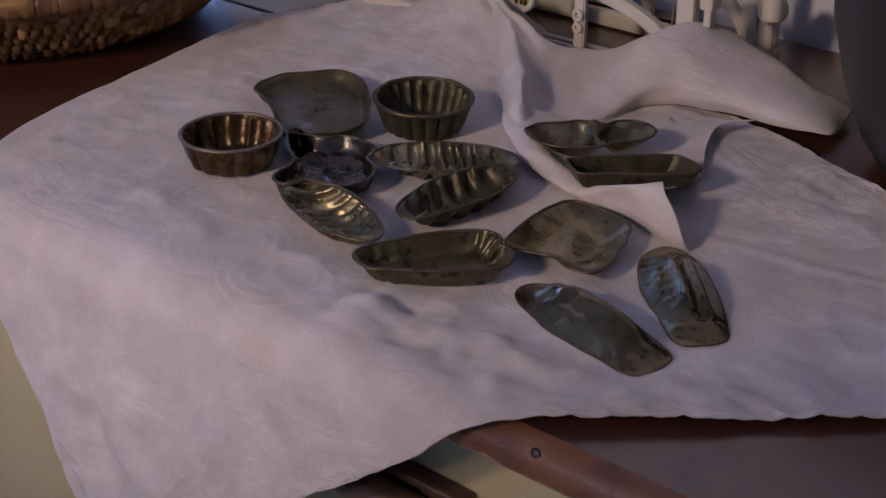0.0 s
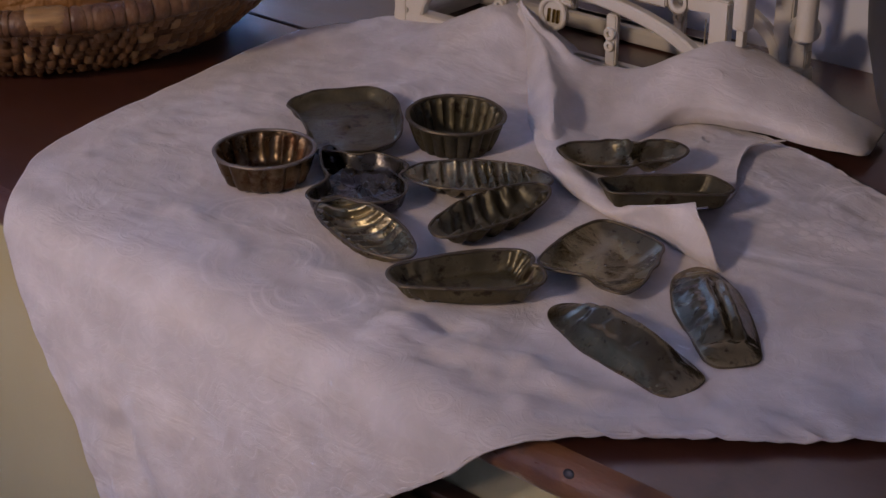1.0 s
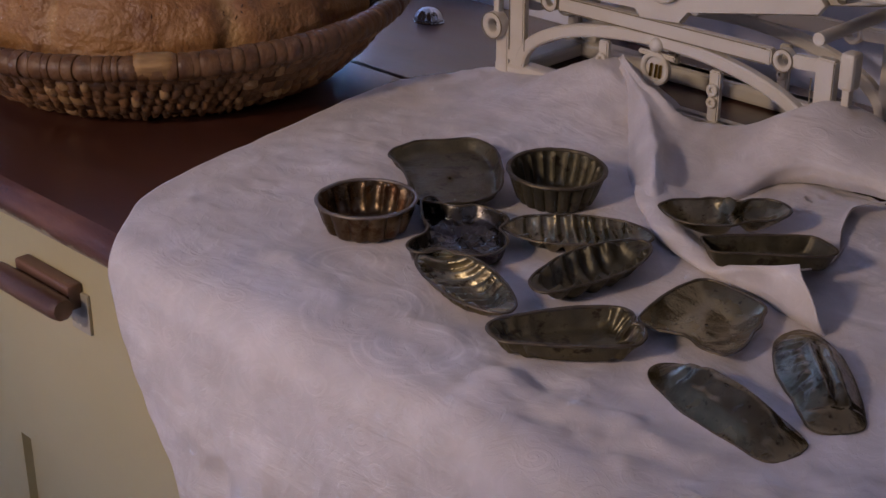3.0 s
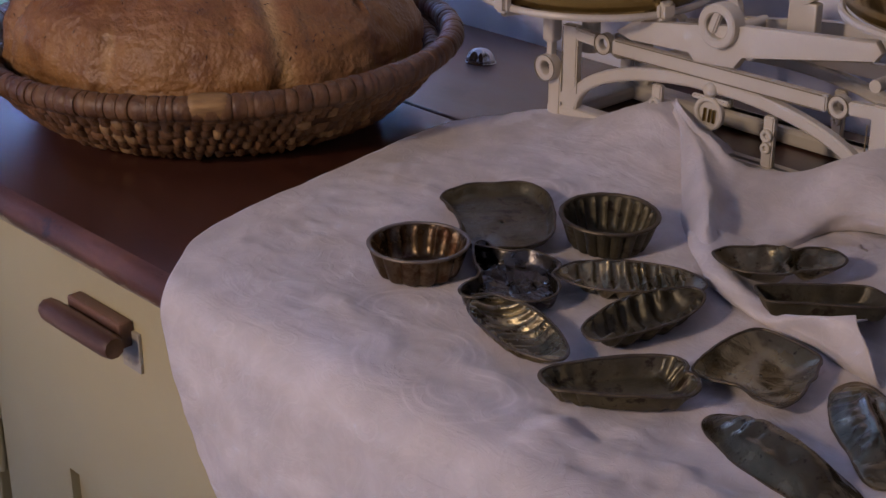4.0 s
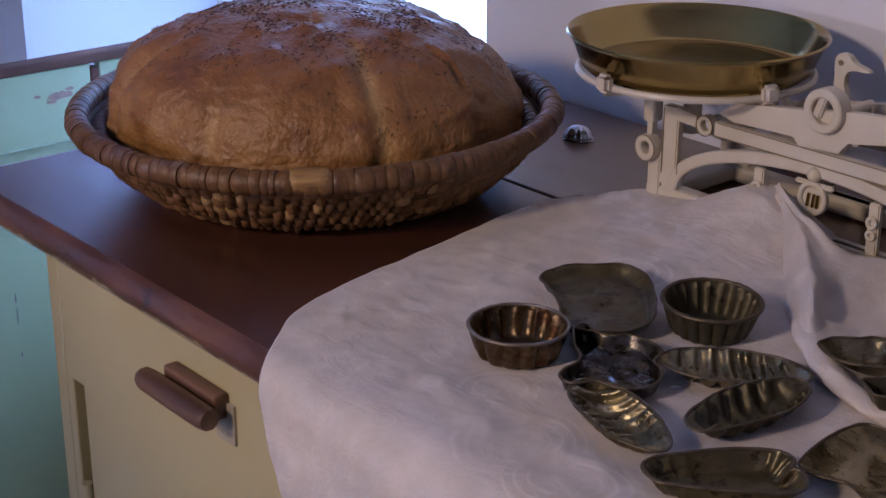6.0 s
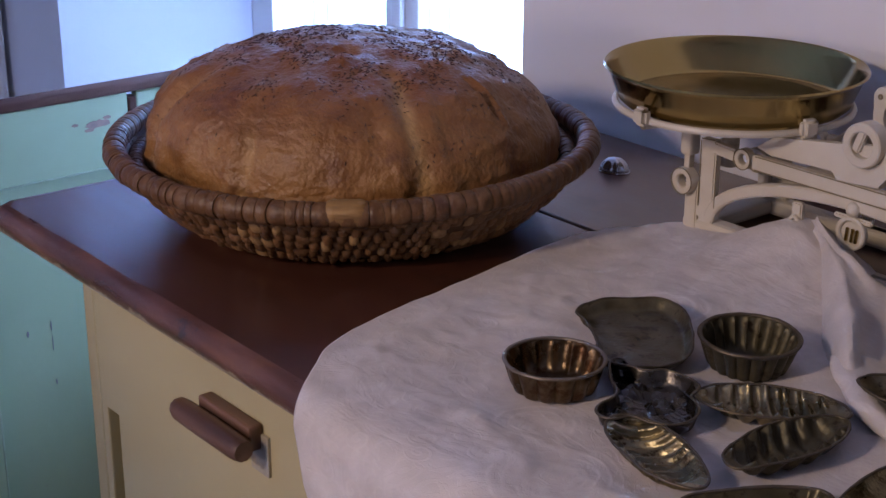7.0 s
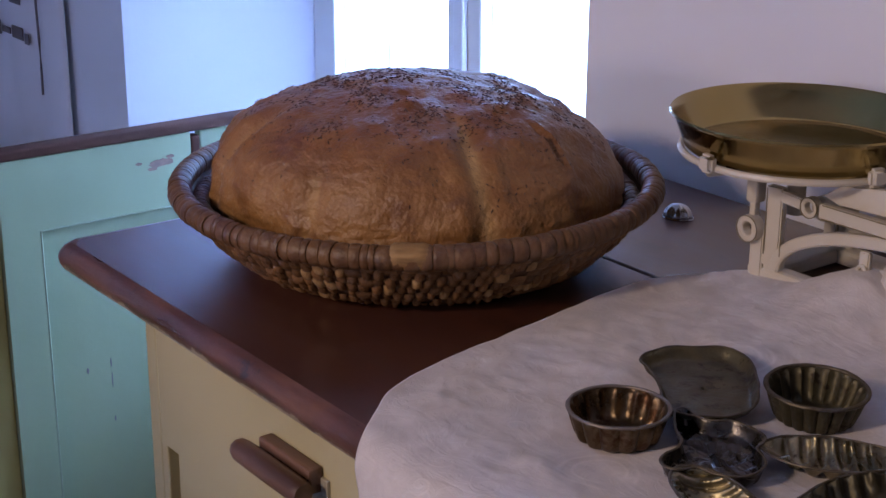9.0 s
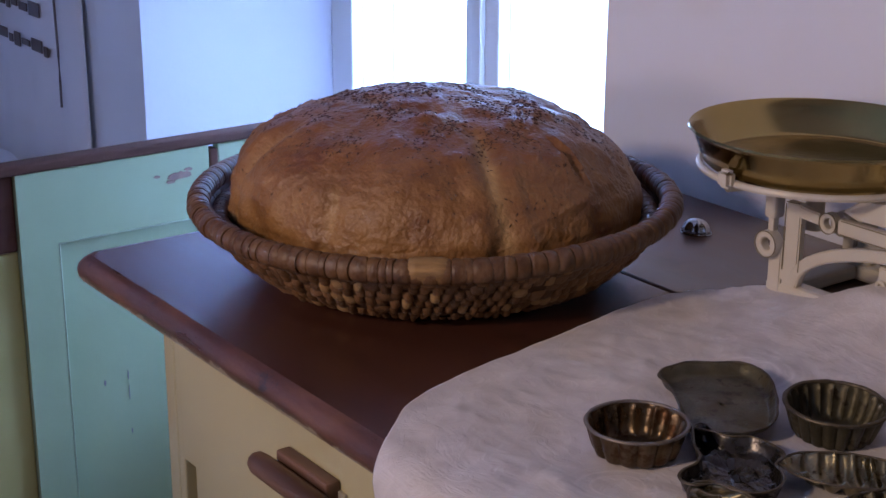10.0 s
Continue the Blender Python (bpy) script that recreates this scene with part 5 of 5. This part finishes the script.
def oblong_relief(u, v, d, s):
    """Plain long sides, scalloped ends."""
    wall = min(1.0, d / 0.14)
    end = clamp((abs(u) - 0.016) / 0.012)
    p = abs(math.cos(math.pi * u / 0.0105)) ** 2.2
    q = abs(math.sin(math.pi * 24 * s)) ** 0.8 - 0.6
    return 0.0026 * wall * p * end * min(1.0, abs(v) / 0.008) + 0.0005 * rough_noise(u, v, 4.0, 60), 0.030 * wall * q * (0.35 + end)


def plain(u, v, d, s):
    return 0.0010 * d * abs(math.cos(math.pi * u / 0.026)) ** 6 + 0.0004 * rough_noise(u, v, 3.0, 60) * d, 0.0


def circle(r, n=12):
    return [(r * math.cos(2 * math.pi * k / n), r * math.sin(2 * math.pi * k / n)) for k in range(n)]


mould("fluted_mould", "small round fluted baking mould, rusty brown inside", (0.605, 0.119), 10, circle(33.5), 0.0212, TIN_RUST, flutes(14, 0.05), taper=0.70, ground=0.0045, lip=0.0015, rim=PALE_RIM)
mould("fluted_mould", "small round fluted baking mould of dull dark tin", (0.662, 0.246), 25, circle(34), 0.0228, TIN_DARK, flutes(20, 0.042), taper=0.66, ground=0.0045, tilt=(2, 2), lip=0.0017)
mould("bell_mould", "shallow dull tin baking mould with a curved pointed outline", (0.5899, 0.2136), 142, [(13, 36), (-18, 32), (-36, 33), (-53, 31), (-60, 21), (-63, 8), (-62, -9), (-53, -23), (-39, -31), (-21, -35), (8, -38), (31, -38), (48, -32), (57, -22), (57, -1), (57, 18), (49, 29), (42, 37), (30, 41)], 0.0085, OLIVE_TIN, pressed(lambda u, v: 0.0006, 45, 0.0024, 1.0), taper=0.84, ground=0.0080)
mould("butterfly_mould", "dark tin baking mould pressed in a butterfly shape", (0.6689, 0.1429), 142.3, [(21, 22), (7, 20), (-4, 24), (-12, 32), (-22, 37), (-31, 35), (-35, 27), (-32, 15), (-40, 5), (-44, -7), (-39, -19), (-27, -27), (-15, -28), (-4, -26), (3, -31), (13, -34), (27, -27), (36, -17), (36, -6), (42, 5), (53, 9), (56, 14), (50, 19), (37, 21)], 0.0105, BLUE_TIN, pressed(butterfly_figure, 60, 0.0006, 5.0), taper=0.86, ground=0.0060)
mould("boat_mould", "long boat-shaped tin baking mould with ribbed sides", (0.7239, 0.1969), -146.1, [(41, 14), (29, 21), (15, 24), (-4, 23), (-25, 19), (-41, 14), (-48, 9), (-49, 0), (-43, -10), (-30, -19), (-14, -23), (5, -24), (23, -21), (38, -15), (46, -6), (49, 3)], 0.0118, TIN, ribs(0.0125, 0.0040, 0.3), ground=0.0036, hull=True)
mould("boat_mould", "narrow boat-shaped dark tin baking mould with deep ribs", (0.7667, 0.1593), -93, [(51, 3), (46, 11), (32, 15), (15, 19), (-3, 21), (-21, 20), (-37, 15), (-48, 7), (-51, 0), (-46, -8), (-33, -15), (-17, -20), (3, -21), (21, -18), (38, -13), (47, -7)], 0.0138, TIN_DARK, ribs(0.0140, 0.0046, -0.1, 0.45, 2.0, 8.0), ground=0.0036, hull=True)
mould("shell_mould", "oval tin baking mould pressed with slanting shell ribs", (0.7234, 0.0917), 164.3, [(25, 18), (13, 20), (-6, 20), (-23, 19), (-37, 14), (-47, 8), (-51, 2), (-50, -4), (-43, -10), (-30, -15), (-8, -20), (14, -21), (33, -17), (45, -9), (49, 0), (45, 8), (35, 15)], 0.0122, TIN, ribs(0.0100, 0.0026, -0.6, 0.9, 1.4, 8.0), ground=0.0038, hull=True)
mould("oblong_mould", "long tin baking mould with scalloped ends", (0.8131, 0.0865), -131.8, [(45, 8), (39, 15), (26, 18), (8, 22), (-14, 24), (-30, 24), (-37, 20), (-41, 10), (-40, 0), (-36, -4), (-38, -12), (-36, -19), (-28, -24), (-11, -25), (8, -23), (25, -18), (39, -14), (46, -8), (48, -1)], 0.0118, OLIVE_TIN, oblong_relief, taper=0.73, ground=0.0058, lip=0.0014)
mould("heart_mould", "shallow heart-shaped tin baking mould with worn spots", (0.8528, 0.1627), -59, [(24, -32), (27, -20), (29, -11), (34, -6), (41, -1), (46, 7), (47, 15), (38, 22), (26, 26), (15, 28), (7, 31), (-3, 32), (-14, 33), (-22, 30), (-32, 20), (-43, 6), (-47, -5), (-41, -14), (-26, -24), (-8, -32), (7, -37), (16, -38)], 0.0092, PITTED_TIN, pressed(heart_figure, 40, 0.0008, 8.0), ground=0.0034, hull=True)
mould("fish_mould", "long fish-shaped tin baking mould lying upside down, dark and pitted", (0.9157, 0.0928), 164.5, [(42, 16), (29, 18), (11, 21), (-8, 20), (-24, 18), (-35, 17), (-46, 16), (-53, 11), (-54, 1), (-52, -8), (-47, -15), (-34, -18), (-17, -20), (3, -21), (22, -21), (38, -17), (49, -11), (56, -2), (56, 6), (51, 12)], 0.0105, OILED_TIN, pressed(fish_figure, 70, 0.0006, 11.0), ground=0.0036, dome=True)
mould("cob_mould", "tin baking mould pressed like a corn cob, lying upside down", (0.9338, 0.154), 133.8, [(9, 21), (-7, 20), (-22, 17), (-37, 16), (-49, 14), (-55, 8), (-55, -3), (-52, -12), (-46, -16), (-33, -18), (-12, -20), (7, -20), (26, -19), (42, -15), (53, -10), (58, -2), (54, 7), (46, 14), (32, 18)], 0.0090, OILED_TIN, pressed(pod_cob_figure, 70, 0.0006, 14.0), ground=0.0040, dome=True)
mould("pod_mould", "peanut-shaped tin baking mould with two round hollows", (0.7868, 0.2707), -134.2, [(37, 9), (28, 19), (15, 23), (0, 24), (-12, 18), (-26, 17), (-38, 11), (-44, 0), (-41, -11), (-33, -18), (-22, -19), (-14, -15), (-6, -19), (5, -22), (13, -20), (28, -20), (36, -16), (42, -8)], 0.0118, TIN, pressed(twin_figure, 50, 0.0006, 17.0), ground=0.0138, hull=True)
mould("narrow_mould", "narrow straight-sided dark tin baking mould", (0.8368, 0.2484), -140.4, [(39, 6), (34, 13), (9, 14), (-26, 15), (-37, 12), (-41, 5), (-36, -6), (-30, -14), (-22, -16), (7, -15), (32, -11), (42, -8)], 0.0118, TIN_DARK, plain, taper=0.80, ground=0.0124)

# small bright mould lying upside down near the wall
knob = thing("shell_mould", "small bright upturned shell mould on the dresser top", "baking mould", (0.277, 0.501, TOP), 25)
knob.scale = (0.60, 0.62, 0.86)
rows = []
for i in range(10):
    h = i / 9
    rows.append([((0.024 * math.cos(a) * (1 - h ** 2) ** 0.5 * (1 + 0.05 * math.cos(11 * a))), 0.016 * math.sin(a) * (1 - h ** 2) ** 0.5 * (1 + 0.05 * math.cos(11 * a)), 0.001 + 0.017 * h * 0.995) for a in np.linspace(0, 2 * math.pi, 66, endpoint=False)])
part("shell", sheet(rows, False, True), STEEL, knob)
part("flange", tube([(0.025 * math.cos(a), 0.017 * math.sin(a), 0.0014) for a in np.linspace(0, 2 * math.pi, 48, endpoint=False)], 0.0013, 6, True), STEEL, knob)


# ---- the kitchen balance ----
SX, SY = 0.608, 0.43


def plate(outline, y0, y1, bevel=0.0015):
    """A flat casting: an outline in x, z with thickness in y."""
    bm = bmesh.new()
    front = [bm.verts.new((x, y0, z)) for x, z in outline]
    back = [bm.verts.new((x, y1, z)) for x, z in outline]
    n = len(outline)
    bm.faces.new(front)
    bm.faces.new(back[::-1])
    for i in range(n):
        bm.faces.new((front[i], back[i], back[(i + 1) % n], front[(i + 1) % n]))
    if bevel:
        edges = [e for e in bm.edges if abs(e.verts[0].co.y - e.verts[1].co.y) < 1e-6]
        bmesh.ops.bevel(bm, geom=edges, offset=bevel, segments=2, affect="EDGES", profile=0.5)
    return bm


def bar_between(a, b, w, d, y, bm=None, bevel=0.0012):
    """A straight bevelled bar in the x, z plane."""
    bm = bm or bmesh.new()
    ax, az, bx, bz = *a, *b
    l = math.hypot(bx - ax, bz - az)
    m = Matrix.Translation(((ax + bx) / 2, y, (az + bz) / 2)) @ Matrix.Rotation(-math.atan2(bz - az, bx - ax), 4, "Y")
    made = bmesh.ops.create_cube(bm, size=1.0, matrix=m @ Matrix.Diagonal((l, d, w, 1)))
    edges = list({e for v in made["verts"] for e in v.link_edges})
    bmesh.ops.bevel(bm, geom=edges, offset=bevel, segments=2, affect="EDGES")
    return bm


def ring(centre, r_out, r_in, y0, y1, segments=32, bm=None):
    bm = bm or bmesh.new()
    rows = []
    e = min(0.0012, (r_out - r_in) * 0.25)
    for r, y in ((r_in, y0 + e), (r_in + e, y0), (r_out - e, y0), (r_out, y0 + e), (r_out, y1 - e), (r_out - e, y1), (r_in + e, y1), (r_in, y1 - e)):
        rows.append([(centre[0] + r * math.cos(2 * math.pi * k / segments), y, centre[1] + r * math.sin(2 * math.pi * k / segments)) for k in range(segments)])
    return sheet(rows, True, True, bm)


def arch(x0, x1, z0, z1, w, d, y, bm=None, n=28):
    bm = bm or bmesh.new()
    rows = []
    for k in range(n):
        a = math.pi * k / (n - 1)
        cx, cz = (x0 + x1) / 2 - (x1 - x0) / 2 * math.cos(a), z0 + (z1 - z0) * math.sin(a)
        nx, nz = -math.cos(a) * (z1 - z0), math.sin(a) * (x1 - x0) / 2
        l = math.hypot(nx, nz)
        nx, nz = nx / l, nz / l
        rows.append([(cx + nx * s * w / 2, y + t * d / 2, cz + nz * s * w / 2) for s, t in ((-1, -0.7), (-0.7, -1), (0.7, -1), (1, -0.7), (1, 0.7), (0.7, 1), (-0.7, 1), (-1, 0.7))])
    return sheet(rows, False, True, bm)


def frieze(s, y, front):
    """One pierced side of the stand: posts, rail with eyes, arch and little struts."""
    xl, xr = SX - 0.149, SX + 0.150
    cast = lambda name, bm: part(name, bm, CAST_WHITE, s)
    for x, q in ((xl, -1), (xr, 1)):
        cast("post", bar_between((x, TOP + 0.014), (x, TOP + 0.088), 0.016, 0.008, y))
        foot = bar_between((x + q * 0.016, TOP + 0.004), (x + q * 0.016, TOP + 0.05), 0.014, 0.010, y)
        cast("foot", bar_between((x + q * 0.024, TOP + 0.024), (x, TOP + 0.024), 0.012, 0.0078, y, foot))
        if front and q > 0:
            continue
        cast("bearing_ring", ring((x + q * 0.021, TOP + 0.048), 0.0116, 0.0056, y - 0.012, y - 0.001))
    rail = bar_between((xl, TOP + 0.082), (xl + 0.028, TOP + 0.080), 0.010, 0.0078, y)
    bar_between((xl + 0.046, TOP + 0.079), (xr - 0.046, TOP + 0.079), 0.0125, 0.008, y, rail)
    bar_between((xr, TOP + 0.082), (xr - 0.028, TOP + 0.080), 0.010, 0.0078, y, rail)
    for x in (xl + 0.036, xr - 0.036):
        ring((x, TOP + 0.079), 0.0088, 0.0046, y - 0.0042, y + 0.0042, bm=rail)
    cast("pierced_rail", rail)
    cast("arch", arch(xl + 0.004, xr - 0.004, TOP + 0.018, TOP + 0.069, 0.0105, 0.009, y))
    for x in (SX - 0.055, SX + 0.055):
        strut = cast("strut", bar_between((x, TOP + 0.016), (x, TOP + 0.057), 0.010, 0.006, y))
        for z, r in ((0.042, 0.0052), (0.032, 0.0045)):
            part("rosette", ring((x, TOP + z), r, r * 0.42, y - 0.006, y - 0.002, 12), CAST_WHITE, strut)
    cast("lower_rail", bar_between((SX - 0.09, TOP + 0.012), (SX + 0.09, TOP + 0.012), 0.008, 0.010, y))
    if not front:
        return
    # medallion hanging under the arch
    med = bmesh.new()
    bmesh.ops.create_uvsphere(med, u_segments=16, v_segments=10, radius=0.0062, matrix=Matrix.Translation((SX, y - 0.004, TOP + 0.066)))
    ring((SX, TOP + 0.047), 0.0138, 0.0095, y - 0.007, y - 0.001, bm=med)
    bmesh.ops.create_cone(med, cap_ends=True, segments=28, radius1=0.0115, radius2=0.0115, depth=0.004, matrix=Matrix.Translation((SX, y - 0.002, TOP + 0.046)) @ Matrix.Rotation(math.pi / 2, 4, "X"))
    bar_between((SX - 0.018, TOP + 0.058), (SX + 0.018, TOP + 0.058), 0.004, 0.004, y - 0.003, med)
    m = part("medallion", med, CAST_WHITE, s)
    brass = bmesh.new()
    for dx in (-0.004, 0.001, 0.005):
        bar_between((SX + dx, TOP + 0.040), (SX + dx + 0.001, TOP + 0.051), 0.0022, 0.002, y - 0.0055, brass, 0.0003)
    part("emblem", brass, BRASS, m, "small brass marks")
    # painted black lines
    lines = bmesh.new()
    yy = y - 0.0046
    for a, b in (((xl + 0.010, TOP + 0.03), (xl + 0.010, TOP + 0.072)), ((xl - 0.0075, TOP + 0.028), (xl - 0.0075, TOP + 0.086)), ((xl - 0.0075, TOP + 0.0875), (xl + 0.007, TOP + 0.0885)), ((xl + 0.05, TOP + 0.0735), (xr - 0.05, TOP + 0.0735)), ((xl + 0.05, TOP + 0.0848), (xr - 0.05, TOP + 0.0848)), ((xr - 0.010, TOP + 0.03), (xr - 0.010, TOP + 0.072)), ((xr + 0.0075, TOP + 0.028), (xr + 0.0075, TOP + 0.086))):
        bar_between(a, b, 0.0009, 0.0006, yy, lines, 0.0001)
    for c in (xl + 0.036, xr - 0.036):
        ring((c, TOP + 0.079), 0.0089, 0.0083, yy, yy + 0.0012, bm=lines)
    ring((SX - 0.170, TOP + 0.048), 0.0117, 0.0110, y - 0.0128, y - 0.0118, bm=lines)
    part("painted_line", lines, BLACK_LINE, s, "thin black painted lines")


def pan(s, cx, cy, lift=0.0):
    """A brass dish in its white ring carrier with clips."""
    z0, z1, r0, r1 = TOP + 0.1175 + lift, TOP + 0.1485 + lift, 0.096, 0.107
    dish = lathe([(0.0008, z0), (0.05, z0), (r0 - 0.004, z0 + 0.0006), (r0, z0 + 0.004), (r1 - 0.002, z1 - 0.004), (r1, z1 - 0.002), (r1 + 0.0022, z1), (r1 + 0.001, z1 + 0.0016), (r1 - 0.0014, z1), (r1 - 0.0034, z1 - 0.005), (r0 - 0.0014, z0 + 0.005), (r0 - 0.005, z0 + 0.0022), (0.05, z0 + 0.0016), (0.0008, z0 + 0.0016)], 96, centre=(cx, cy, 0))
    p = part("pan", dish, BRASS, s, "round polished brass weighing pan")
    c = bmesh.new()
    path = [(cx + 0.098 * math.cos(2 * math.pi * k / 64), cy + 0.098 * math.sin(2 * math.pi * k / 64), z0 - 0.0006) for k in range(64)]
    tube(path, 0.0030, 8, True, c)
    for a in (-14, 86, 187, 266):
        ca, sa = math.cos(radians(a)), math.sin(radians(a))
        m = Matrix.Translation((cx + 0.1015 * ca, cy + 0.1015 * sa, z0 + 0.003)) @ Matrix.Rotation(radians(a), 4, "Z")
        made = bmesh.ops.create_cube(c, size=1.0, matrix=m @ Matrix.Diagonal((0.010, 0.015, 0.015, 1)))
        bmesh.ops.bevel(c, geom=list({e for v in made["verts"] for e in v.link_edges}), offset=0.003, segments=3, affect="EDGES")
        tube([(cx + 0.1 * ca, cy + 0.1 * sa, z0 - 0.004), (cx, cy, z0 - 0.012)], 0.0045, 8, bm=c)
    part("pan_carrier", c, CAST_WHITE, s)
    stem = bmesh.new()
    tube([(cx, cy, z0 - 0.012), (cx, cy, TOP + 0.06)], 0.008, 10, bm=stem)
    part("stem", stem, CAST_WHITE, s)


def balance():
    s = thing("kitchen_scales", "old cream enamelled cast iron balance scales with two brass pans", "scales")
    base = bmesh.new()
    box(base, (SX - 0.175, SY - 0.004, TOP + 0.001), (SX + 0.175, SY + 0.014, TOP + 0.016), 0.004)
    box(base, (SX - 0.175, SY + 0.086, TOP + 0.001), (SX + 0.175, SY + 0.104, TOP + 0.016), 0.004)
    box(base, (SX - 0.175, SY + 0.012, TOP + 0.002), (SX - 0.150, SY + 0.088, TOP + 0.015), 0.004)
    box(base, (SX + 0.150, SY + 0.012, TOP + 0.002), (SX + 0.175, SY + 0.088, TOP + 0.015), 0.004)
    part("base", base, CAST_WHITE, s)
    frieze(s, SY, True)
    frieze(s, SY + 0.095, False)
    for y in (SY - 0.006, SY + 0.085):
        # twin beams, tilted down to the fuller side, broad in the middle
        outline = [(-0.098, 0.0935), (-0.080, 0.0885), (-0.022, 0.0934), (-0.018, 0.0850), (0.022, 0.0880), (0.027, 0.0995), (0.140, 0.1180), (0.146, 0.1265), (0.140, 0.1340), (0.030, 0.1225), (-0.022, 0.1139), (-0.080, 0.1061)]
        beam = plate([(SX + a, TOP + b - (0.012 if y > SY else 0.0)) for a, b in outline], y, y + 0.008)
        bm = part("beam", beam, CAST_WHITE, s)
        if y > SY:
            continue
        piv = ring((SX + 0.0068, TOP + 0.1197), 0.0174, 0.0102, y - 0.007, y + 0.008)
        bar_between((SX - 0.001, TOP + 0.113), (SX + 0.0068, TOP + 0.135), 0.007, 0.006, y - 0.001, piv)
        part("pivot_ring", piv, CAST_WHITE, bm)
    for x in (SX - 0.14, SX + 0.14, SX - 0.02, SX + 0.03):
        part("cross_bar", tube([(x, SY, TOP + 0.1), (x, SY + 0.09, TOP + 0.1)], 0.005, 10), CAST_WHITE, s)
    # the pointer, shaped like a long-beaked bird
    o = [(-0.006, 0.100), (-0.004, 0.118), (-0.0075, 0.135), (-0.0075, 0.150), (-0.009, 0.158), (-0.006, 0.166), (0.001, 0.1685), (0.008, 0.166), (0.012, 0.161), (0.028, 0.157), (0.029, 0.154), (0.012, 0.154), (0.005, 0.150), (0.003, 0.141), (0.007, 0.128), (0.009, 0.112), (0.008, 0.100)]
    x, y = SX - 0.009, SY + 0.03
    bird = part("pointer", plate([(x + 0.82 * a, TOP + 0.1 + 0.80 * (b - 0.1)) for a, b in spline(o, 60, True)], y, y + 0.006, 0.0008), CAST_WHITE, s, "pointer shaped like a long-beaked head")
    part("eye", ring((x - 0.001, TOP + 0.1472), 0.0023, 0.0004, y - 0.0012, y + 0.0008, 12), BLACK_LINE, bird)
    # the slotted bearing behind it, on its foot
    cx, cz, r = SX + 0.0413, TOP + 0.1564, 0.0224
    o = [(cx + r * math.cos(radians(a)), cz + r * math.sin(radians(a))) for a in range(104, 437, 9)]
    o += [(cx + 0.0042 * math.cos(radians(a)), cz - 0.004 + 0.0042 * math.sin(radians(a))) for a in range(0, -181, -20)]
    bearing = part("bearing", plate(o, SY + 0.042, SY + 0.056), CAST_WHITE, s)
    part("bearing_foot", boxed((cx - 0.010, SY + 0.044, TOP + 0.090), (cx + 0.016, SY + 0.054, cz - r + 0.002), 0.002), CAST_WHITE, bearing)
    for q in (-1, 1):
        hang = boxed((SX + q * 0.170 - 0.006, SY - 0.010, TOP + 0.070), (SX + q * 0.170 + 0.006, SY + 0.004, TOP + 0.098), 0.003)
        box(hang, (SX + q * 0.170 - 0.003, SY - 0.007, TOP + 0.058), (SX + q * 0.170 + 0.003, SY, TOP + 0.072), 0.001)
        part("hanger", hang, CAST_WHITE, s)
    pan(s, SX - 0.150, SY + 0.024, -0.002)
    pan(s, SX + 0.200, SY + 0.035, 0.040)
    return s


balance()

# ---- dark pot and a tin tray behind the flap ----
pot = thing("enamel_pot", "dark grey enamel pot on the dresser top", "pot", (1.018, 0.455, TOP))
part("body", lathe([(0.001, 0.001), (0.09, 0.001), (0.105, 0.006), (0.118, 0.025), (0.132, 0.06), (0.142, 0.10), (0.148, 0.17), (0.152, 0.174), (0.148, 0.177), (0.143, 0.17), (0.137, 0.10), (0.127, 0.06), (0.10, 0.010), (0.001, 0.006)], 64), DARK_ENAMEL, pot)
part("lid", lathe([(0.149, 0.178), (0.12, 0.19), (0.03, 0.2), (0.012, 0.203), (0.016, 0.222), (0.001, 0.226)], 64), DARK_ENAMEL, pot)
